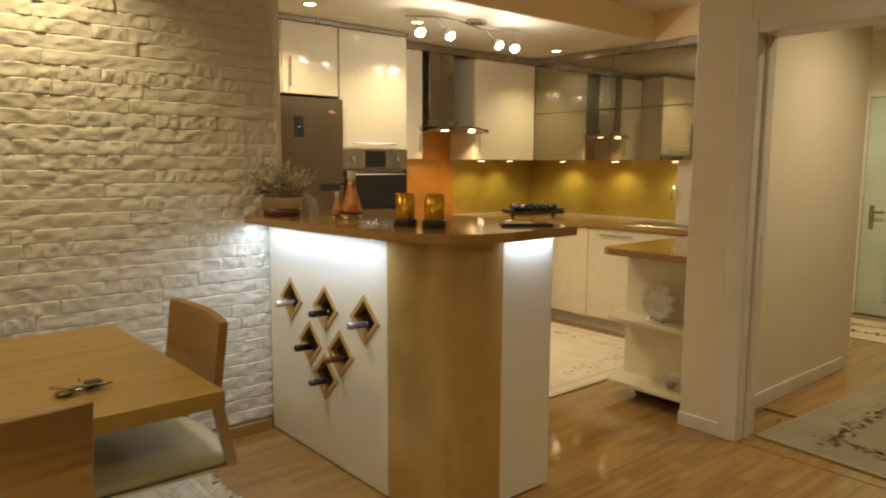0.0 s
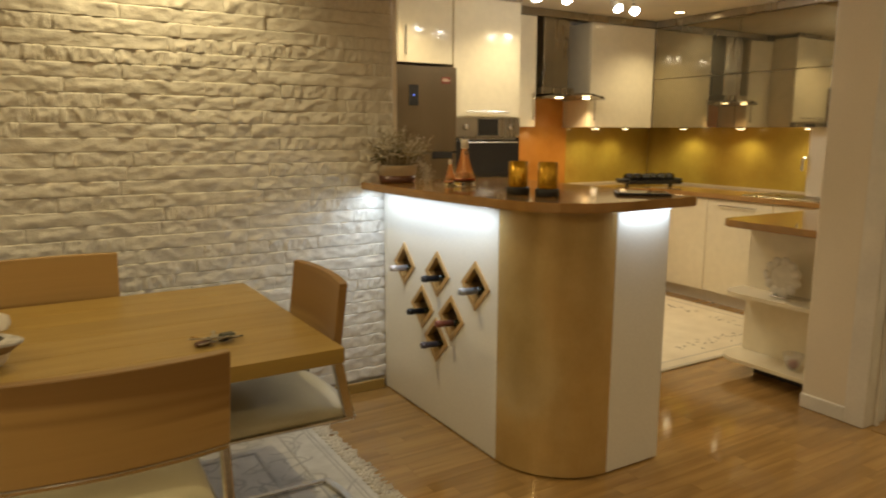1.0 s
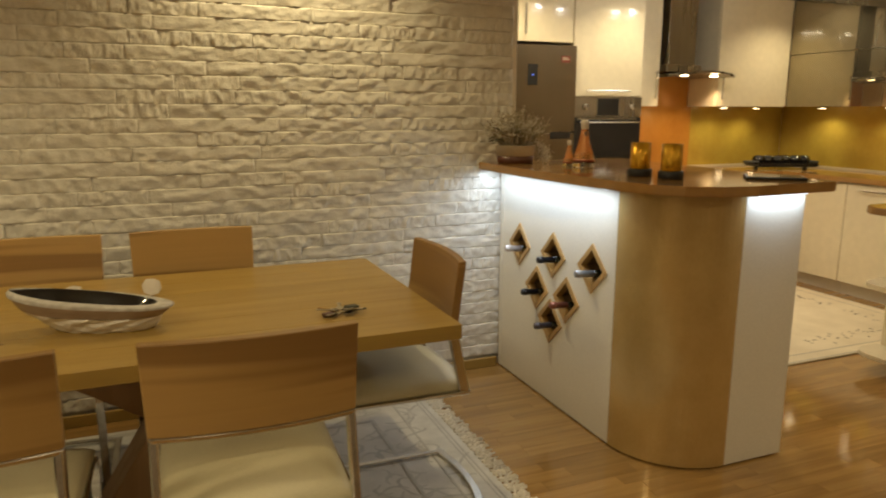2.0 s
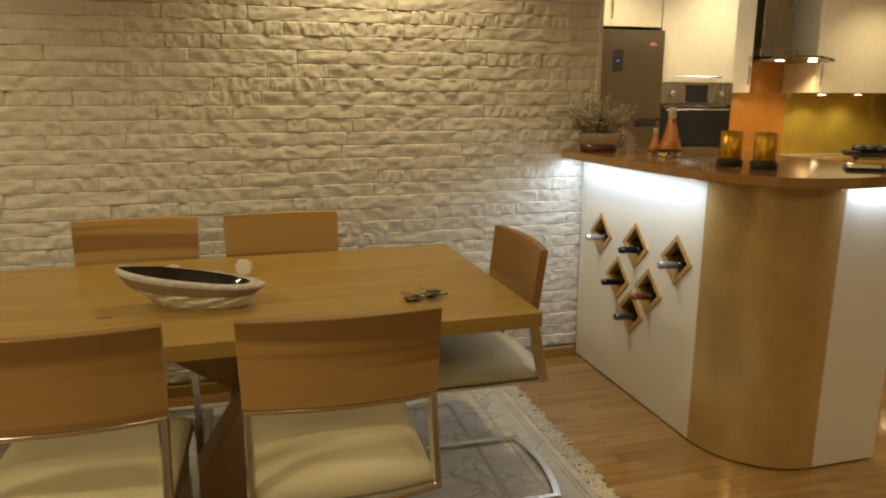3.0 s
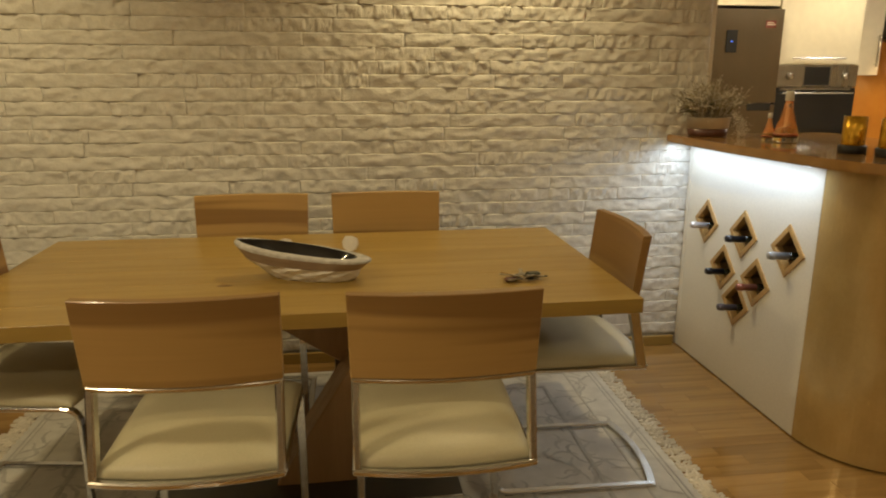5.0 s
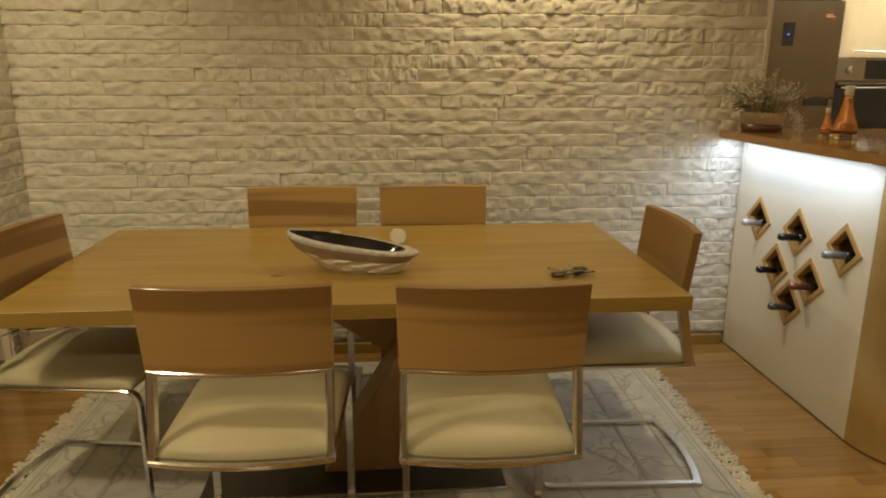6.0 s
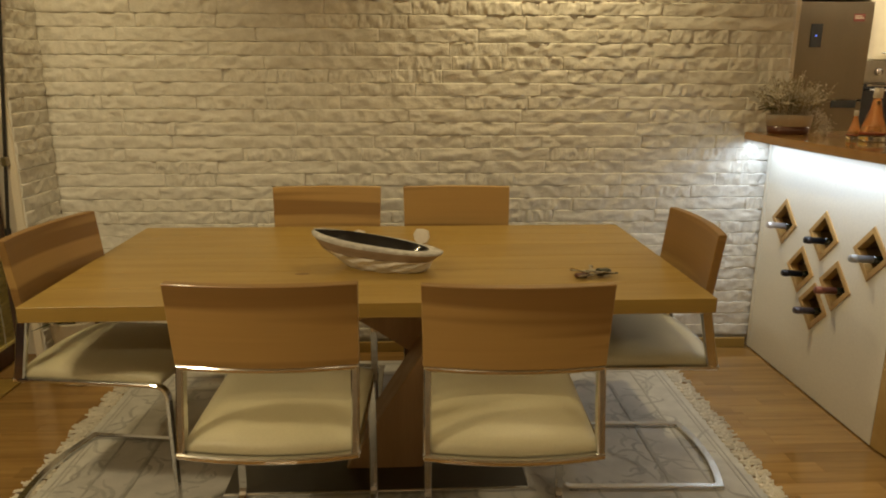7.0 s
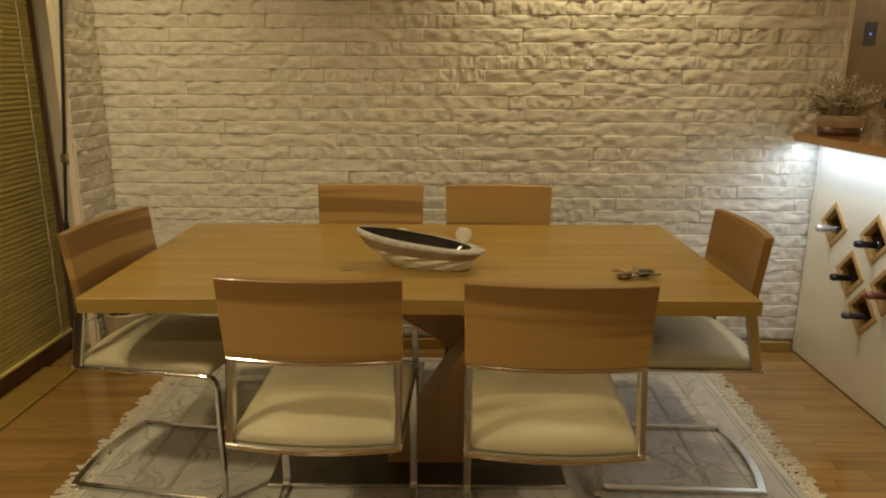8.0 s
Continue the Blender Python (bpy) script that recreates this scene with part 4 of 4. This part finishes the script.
part("inside", boat([(0.212, 0.070, 0.099, 0.002, -0.024, 0.011), (0.188, 0.058, 0.08, 0.002, -0.024, 0.008), (0.13, 0.042, 0.03, 0.0, -0.02), (0.1, 0.03, 0.02, 0.0, -0.02)], False, True), BLACK, bowl, "glossy black inside", True)
for x, y, a, k in ((-2.005, -0.74, 20, 0.80), (-1.752, -0.74, -25, 0.85)):
    chip = random.Random(int(k * 100))
    outline = [(0.044 * chip.uniform(0.82, 1.12) * math.cos(t), 0.037 * chip.uniform(0.82, 1.12) * math.sin(t)) for t in np.linspace(0, 2 * math.pi, 9)[:-1]]
    own = prism(outline, -0.006, 0.006, 0.003)
    shell = thing("white_shell", pose(x, y, 0.761 + 0.034 * k, 72, 6, a) @ Matrix.Scale(k, 4), "smooth white ceramic shell leaning behind the bowl", "ornament", "white shells by the bowl")
    part("body", own, CERAMIC, shell)

keys = thing("key_bunch", pose(-1.183, -1.228, 0.760, 0, 0, 10) @ Matrix.Scale(1.2, 4), "bunch of keys with a leather fob on the table", "keys")
own = bmesh.new()
for k in range(24):
    a, b = 2 * math.pi * k / 24, 2 * math.pi * (k + 1) / 24
    rod((0.016 * math.cos(a), 0.016 * math.sin(a), 0.012), (0.016 * math.cos(b), 0.016 * math.sin(b), 0.012), 0.0015, own, 5)
part("ring", own, STEEL, keys)
for a, l, z, material in ((20, 0.045, 0.006, STEEL), (75, 0.042, 0.010, STEEL), (140, 0.045, 0.008, GOLDFOIL), (-40, 0.04, 0.014, STEEL), (-10, 0.05, 0.004, MATTBLACK), (165, 0.046, 0.012, STEEL), (-150, 0.042, 0.006, STEEL)):
    own = lathe([(0.012, 0), (0.012, 0.0025)], 14)
    box(0.010, l, -0.0035, 0.0035, 0.0002, 0.0023, bm=own)
    for q in (0.6, 0.75, 0.9):
        box(l * q, l * q + 0.004, -0.007, -0.003, 0.0002, 0.0023, bm=own)
    part("key", own, material, keys, at=pose(0, 0, z, 0, -5, a) @ pose(0.02, 0, 0))
part("fob", box(-0.055, -0.02, -0.012, 0.008, 0.001, 0.013, 0.004), POTBROWN, keys, "brown leather fob")
part("tag", box(0.012, 0.05, -0.012, 0.014, 0.010, 0.022, 0.004), mat("dark_green_tag", (0.05, 0.05, 0.03), 0.5), keys)

# ---- rugs ----
rug = thing("dining_rug", HERE, "grey woven rug with ornate border under the dining table", "rug")
RX0, RX1, RY0, RY1 = -3.10, -0.565, -2.35, -0.17
part("field", box(RX0 + 0.17, RX1 - 0.17, RY0 + 0.17, RY1 - 0.17, 0.0, 0.008), RUGFIELD, rug)
for x0, x1, y0, y1 in ((RX0, RX0 + 0.168, RY0, RY1), (RX1 - 0.168, RX1, RY0, RY1), (RX0 + 0.17, RX1 - 0.17, RY0, RY0 + 0.168), (RX0 + 0.17, RX1 - 0.17, RY1 - 0.168, RY1)):
    part("border", box(x0, x1, y0, y1, 0.0, 0.0085), RUGBAND, rug)
for inset, w in ((0.03, 0.006), (0.05, 0.004), (0.165, 0.008), (0.30, 0.012), (0.315, 0.004)):
    a, b, c, e = RX0 + inset, RX1 - inset, RY0 + inset, RY1 - inset
    for x0, x1, y0, y1 in ((a, a + w, c, e), (b - w, b, c, e), (a + w, b - w, c, c + w), (a + w, b - w, e - w, e)):
        part("border_line", box(x0, x1, y0, y1, 0.006, 0.0100), RUGLINE, rug)
verts, faces = [], []
rng = random.Random(8)


def vine(cx, cy, size, hand, start):
    x0, y0, a = cx, cy, start
    n, z = rng.randrange(7, 15), 0.0090 + rng.uniform(0, 0.0012)
    for i in range(n):
        a += hand * rng.uniform(-0.15, 0.75)
        x1, y1 = x0 + size * math.cos(a), y0 + size * math.sin(a)
        half = 0.0035 + 0.004 * math.sin(math.pi * i / n) * rng.uniform(0.5, 1.4)
        ox, oy = -math.sin(a) * half, math.cos(a) * half
        k = len(verts)
        verts.extend([(x0 + ox, y0 + oy, z), (x0 - ox, y0 - oy, z), (x1 - ox, y1 - oy, z + 0.00004), (x1 + ox, y1 + oy, z + 0.00004)])
        z += 0.00004
        faces.append((k, k + 1, k + 2, k + 3))
        x0, y0 = x1, y1
        if rng.random() < 0.18:
            hand = -hand


for gx in np.arange(RX0 + 0.12, RX1 - 0.1, 0.095):
    for gy in np.arange(RY0 + 0.12, RY1 - 0.1, 0.09):
        vine(min(max(gx + rng.uniform(-0.05, 0.05), RX0 + 0.1), RX1 - 0.1), gy + rng.uniform(-0.05, 0.05), rng.uniform(0.011, 0.019), rng.choice((-1, 1)), rng.uniform(0, 6.28))
me = bpy.data.meshes.new("scrollwork")
me.from_pydata(verts, [], faces)
me.materials.append(RUGLINE)
ob = new("scrollwork", me)
ob.parent = rug
tagged(ob, "grey woven scroll pattern", kind="stuff")
tassel_meshes = []
for k in range(5):
    own = bmesh.new()
    for q in range(9):
        pts = [Vector((0, rng.uniform(-0.006, 0.006), 0.006))]
        ang = rng.uniform(-0.5, 0.5)
        for i in range(3):
            ang += rng.uniform(-0.55, 0.55)
            pts.append(pts[-1] + Vector((math.cos(ang) * 0.021, math.sin(ang) * 0.021, rng.uniform(-0.003, 0.004))))
        for a, b in zip(pts, pts[1:]):
            a.z, b.z = max(a.z, 0.004), max(b.z, 0.004)
            rod(a, b, 0.0042, own, 4)
    lathe([(0.006, -0.006), (0.009, 0), (0.006, 0.006)], 6, own, Matrix.Translation((0.006, 0, 0.009)))
    tassel_meshes.append(mesh_of("tassel", own, FRINGE))
for side, x in ((1, RX1), (-1, RX0)):
    for i in range(58):
        ob = new("tassel", tassel_meshes[rng.randrange(5)])
        ob.parent = rug
        ob.matrix_basis = pose(x - side * 0.004, RY0 + 0.02 + i * (RY1 - RY0 - 0.04) / 57 + rng.uniform(-0.006, 0.006), 0, 0, 0, (0 if side > 0 else 180) + rng.uniform(-22, 22)) @ Matrix.Diagonal((rng.uniform(1.0, 1.5), rng.uniform(1.0, 1.5), 1, 1))


def floral_rug(name, x0, x1, y0, y1, label, seed, turn=0.0, motif=True, wool=CREAMRUG):
    cx, cy = (x0 + x1) / 2, (y0 + y1) / 2
    hx, hy = (x1 - x0) / 2, (y1 - y0) / 2
    r = thing(name, pose(cx, cy, 0, 0, 0, turn), label, "rug", "cream rugs")
    part("woven_body", box(-hx, hx, -hy, hy, 0.0, 0.010, 0.003), wool, r)
    g = random.Random(seed)
    own = bmesh.new()
    for inset, w in ((0.012, 0.006), (0.10, 0.005)):
        for a, b, c, e in ((-hx + inset, -hx + inset + w, -hy + inset, hy - inset), (hx - inset - w, hx - inset, -hy + inset, hy - inset), (-hx + inset, hx - inset, -hy + inset, -hy + inset + w), (-hx + inset, hx - inset, hy - inset - w, hy - inset)):
            box(a, b, c, e, 0.006, 0.0112, bm=own)
    part("border_line", own, RUGLINE, r, "thin brown border line")
    own = bmesh.new()
    spots = []
    for t in np.arange(-hx + 0.2, hx - 0.2, 0.028):
        spots += [(t, -hy + 0.26), (t, hy - 0.26)]
    for t in np.arange(-hy + 0.26, hy - 0.26, 0.028):
        spots += [(-hx + 0.26, t), (hx - 0.26, t)]
    for x, y in spots:
        if not motif and g.random() < 0.72:
            continue
        for q in range(4):
            a, s = g.uniform(0, 6.28), g.uniform(0.008, 0.022) * (1.35 if motif else 1)
            px, py = x + g.gauss(0, 0.028), y + g.gauss(0, 0.028)
            c, d = math.cos(a) * s, math.sin(a) * s
            own.faces.new([own.verts.new(v) for v in ((px - c, py - d, 0.0108), (px + d * 0.4, py - c * 0.4, 0.0108), (px + c, py + d, 0.0108), (px - d * 0.4, py + c * 0.4, 0.0108))])
    tagged(part("flower_border", own, MOTIF, r, "brown floral border"), kind="stuff")


floral_rug("hall_rug", 1.82, 4.3, -3.3, -1.805, "cream wool rug with a dark floral border in the hall", 3, -4, True, DIMRUG)
floral_rug("door_mat", 4.55, 5.35, -1.9, -0.6, "pale patterned mat before the entrance door", 4)
floral_rug("kitchen_rug", 1.15, 3.05, -0.65, 0.7, "cream rug with sparse brown motifs on the kitchen floor", 6, 0, False)

# ---- hall ----
door = thing("door_1", HERE, "pale green-white panelled entrance door at the end of the hall", "door", kind="structure")
part("door_casing", box(5.61, 5.65, -0.87, -0.76, 0, 2.1, 0.006), TRIM, door)
part("door_casing", box(5.61, 5.65, -1.86, -1.75, 0, 2.1, 0.006), TRIM, door)
part("door_head", box(5.61, 5.65, -1.75, -0.87, 2.03, 2.1, 0.006), TRIM, door)
leafp = part("leaf", box(5.625, 5.65, -1.748, -0.872, 0.01, 2.028, 0.003), DOORPAINT, door)
for z0, z1 in ((0.15, 0.75), (1.0, 1.88)):
    part("raised_panel", box(5.612, 5.625, -1.60, -1.10, z0, z1, 0.01), DOORPAINT, door)
h = part("door_handle", rod((5.58, -0.95, 0.98), (5.58, -1.07, 0.98), 0.01, rod((5.625, -0.95, 0.98), (5.58, -0.95, 0.98), 0.01)), STEEL, door, "steel lever handle")
part("escutcheon", box(5.618, 5.625, -0.97, -0.93, 0.82, 1.04, 0.003), STEEL, door)
plant = thing("floor_plant_pot", pose(-3.36, -0.30, 0.0), "low pale pot with a dark leafy plant in the corner", "plant")
part("pot", lathe([(0.10, 0), (0.105, 0.01), (0.12, 0.30), (0.125, 0.31), (0.11, 0.31), (0.105, 0.26)], 24), POTWHITE, plant, "", True)
own = bmesh.new()
for k in range(46):
    a = rng.uniform(0, 6.28)
    base, out = Vector((0.03 * math.cos(a), 0.03 * math.sin(a), 0.28)), Vector((math.cos(a), math.sin(a), rng.uniform(0.0, 0.9))).normalized()
    tip = base + out * rng.uniform(0.10, 0.2)
    n = out.cross(Vector((0, 0, 1))).normalized() * 0.014
    mid = base.lerp(tip, 0.5) + Vector((0, 0, 0.02))
    own.faces.new([own.verts.new(v) for v in (base, mid + n, tip, mid - n)])
part("leaves", own, mat("dark_leaf", (0.05, 0.055, 0.02), 0.5, scale=20), plant, "dark narrow leaves")

# ---- stones of the wall ----
def stone_points(length, height, seed, nx=46, nz=9):
    """Grid of a split stone's face (x along, y out, z up), centred on its back: soft lumps with chipped, uneven edges."""
    pts = []
    for j in range(nz + 1):
        for i in range(nx + 1):
            x, v = i / nx * length, j / nz
            z = v * height
            a = noise.noise((x * 13 + seed * 7.3, z * 13, seed * 1.1))
            b = noise.noise((x * 31 + seed * 3.7, z * 31 + 5, seed * 2.3))
            c = noise.noise((x * 64, z * 60, seed))
            chip_low = 0.08 + 0.60 * noise.noise((x * 19 + seed * 5.1, 3.0, seed)) + 0.30 * noise.noise((x * 45, 8.0, seed))
            chip_top = 0.02 + 0.45 * noise.noise((x * 17 + seed * 2.7, 6.0, seed))
            low = 1 / (1 + math.exp(-(v - chip_low) * 12))
            high = 1 / (1 + math.exp(-(1 - chip_top - v) * 9))
            facet = math.tanh(3.2 * (a + 0.55 * b))
            ends = 0.8 + 0.2 * min(1.0, i / 2, (nx - i) / 2)
            out = 0.0246 + (0.0038 * low + 0.0015 * high + 0.0026 * facet + 0.0018 * a + 0.0033 * b) * ends + 0.0025 * c
            pts.append((x - length / 2, -out, z - height / 2))
    return pts, nx, nz


def stone_faces(nx, nz, k=0):
    faces = []
    w = nx + 1
    for j in range(nz):
        for i in range(nx):
            a = k + j * w + i
            faces.append((a, a + 1, a + w + 1, a + w))
    ring = [i for i in range(w)] + [j * w + nx for j in range(1, nz + 1)] + [nz * w + i for i in range(nx - 1, -1, -1)] + [j * w for j in range(nz - 1, 0, -1)]
    back = k + w * (nz + 1)
    for q in range(len(ring)):
        r = (q + 1) % len(ring)
        faces.append((k + ring[r], k + ring[q], back + q, back + r))
    return faces, ring


def soften(me, per, front):
    """Smooth shading on each stone's face, sharp sides."""
    for i, p in enumerate(me.polygons):
        p.use_smooth = i % per < front


def stone_data(length, height, seed):
    pts, nx, nz = stone_points(length, height, seed)
    faces, ring = stone_faces(nx, nz)
    return pts + [(pts[i][0], 0.0, pts[i][2]) for i in ring], faces


COURSE = 0.0626
kinds = []
for k in range(16):
    v, f = stone_data(0.42, COURSE - 0.0004, k + 1)
    me = bpy.data.meshes.new("stone")
    me.from_pydata(v, [], f)
    me.materials.append(STONE)
    soften(me, len(f), 46 * 9)
    kinds.append(me)
wall = thing("wall_stone", HERE, "dining room wall clad in white-painted split stone strips", "wall", kind="structure")
rest_v, rest_f = [], []
rng = random.Random(21)


def lay(x0, x1, place, single_rows):
    z, row = 0.058, 0
    while z < CEIL - 0.01:
        h = min(COURSE, CEIL - z)
        x = x0
        while x < x1 - 0.001:
            length = rng.choice((0.24, 0.30, 0.36, 0.42, 0.48, 0.54, 0.60)) * rng.uniform(0.92, 1.08)
            if x1 - x - length < 0.10:
                length = x1 - x
            m = place @ pose(x + length / 2, rng.uniform(-0.0014, 0.0014), z + h / 2, rng.uniform(-1.6, 1.6), 0, rng.uniform(-0.1, 0.1))
            kind = rng.randrange(16)
            if single_rows[0] <= z <= single_rows[1]:
                ob = new("stone", kinds[kind])
                ob.parent = wall
                ob.matrix_basis = m @ Matrix.Diagonal(((length + 0.0006) / 0.42, 1, h / COURSE, 1))
            else:
                v, f = stone_data(length + 0.0006, h - 0.0004, rng.uniform(0, 90))
                k = len(rest_v)
                rest_v.extend([tuple(m @ Vector(p)) for p in v])
                rest_f.extend([tuple(i + k for i in q) for q in f])
            x += length
        z += COURSE
        row += 1


lay(-3.555, 0.062, pose(0, 0.03, 0), (0.52, 2.30))
lay(-0.002, 0.313, pose(-3.55, 0, 0, 0, 0, 90) @ pose(-0.313, 0, 0), (9, 9))
me = bpy.data.meshes.new("stones")
me.from_pydata(rest_v, [], rest_f)
me.materials.append(STONE)
soften(me, 46 * 9 + 2 * (46 + 9), 46 * 9)
ob = new("stones", me)
ob.parent = wall
tagged(ob, "white split stones of the upper and lower courses", kind="stuff")

# ---- boards of the floor ----
rng = random.Random(4)
board_meshes = {}
rest_v, rest_f = [], []
WIDE = 0.067
rows_n = int(3.9 / WIDE)
for r in range(rows_n):
    y0 = -2.9 + r * WIDE
    x = -3.75 - rng.uniform(0, 0.4)
    while x < 2.0:
        length = rng.choice((0.32, 0.40, 0.48, 0.56))
        near = (-0.62 < x + length and x < 1.7 and -1.75 < y0 < -0.02) or (x < -3.0 and -1.3 < y0 < -0.4)
        if near:
            if length not in board_meshes:
                own = box(-length / 2 + 0.0003, length / 2 - 0.0003, -WIDE / 2 + 0.0003, WIDE / 2 - 0.0003, -0.012, 0.0)
                board_meshes[length] = mesh_of("board", own, PLANK)
            ob = new("board", board_meshes[length])
            ob.parent = floor
            ob.location = (x + length / 2, y0 + WIDE / 2, rng.uniform(-0.0002, 0.0))
        else:
            k = len(rest_v)
            a, b, c, d = x + 0.0003, x + length - 0.0003, y0 + 0.0003, y0 + WIDE - 0.0003
            rest_v.extend([(a, c, 0), (b, c, 0), (b, d, 0), (a, d, 0), (a, c, -0.012), (b, c, -0.012), (b, d, -0.012), (a, d, -0.012)])
            rest_f.extend([tuple(k + i for i in q) for q in ((0, 1, 2, 3), (0, 4, 5, 1), (1, 5, 6, 2), (2, 6, 7, 3), (3, 7, 4, 0))])
        x += length
me = bpy.data.meshes.new("boards")
me.from_pydata(rest_v, [], rest_f)
me.materials.append(PLANK)
ob = new("boards", me)
ob.parent = floor
tagged(ob, "beech parquet boards further off", kind="stuff")
structure("floor_rear", box(-3.9, 6.4, -8.2, -2.9, -0.012, 0.0, bm=box(2.35, 6.4, -2.9, 1.7, -0.012, 0.0, bm=box(-3.9, 2.35, 1.014, 1.7, -0.012, 0.0))), PLANK, "beech parquet floor beyond the dining area", "floor")
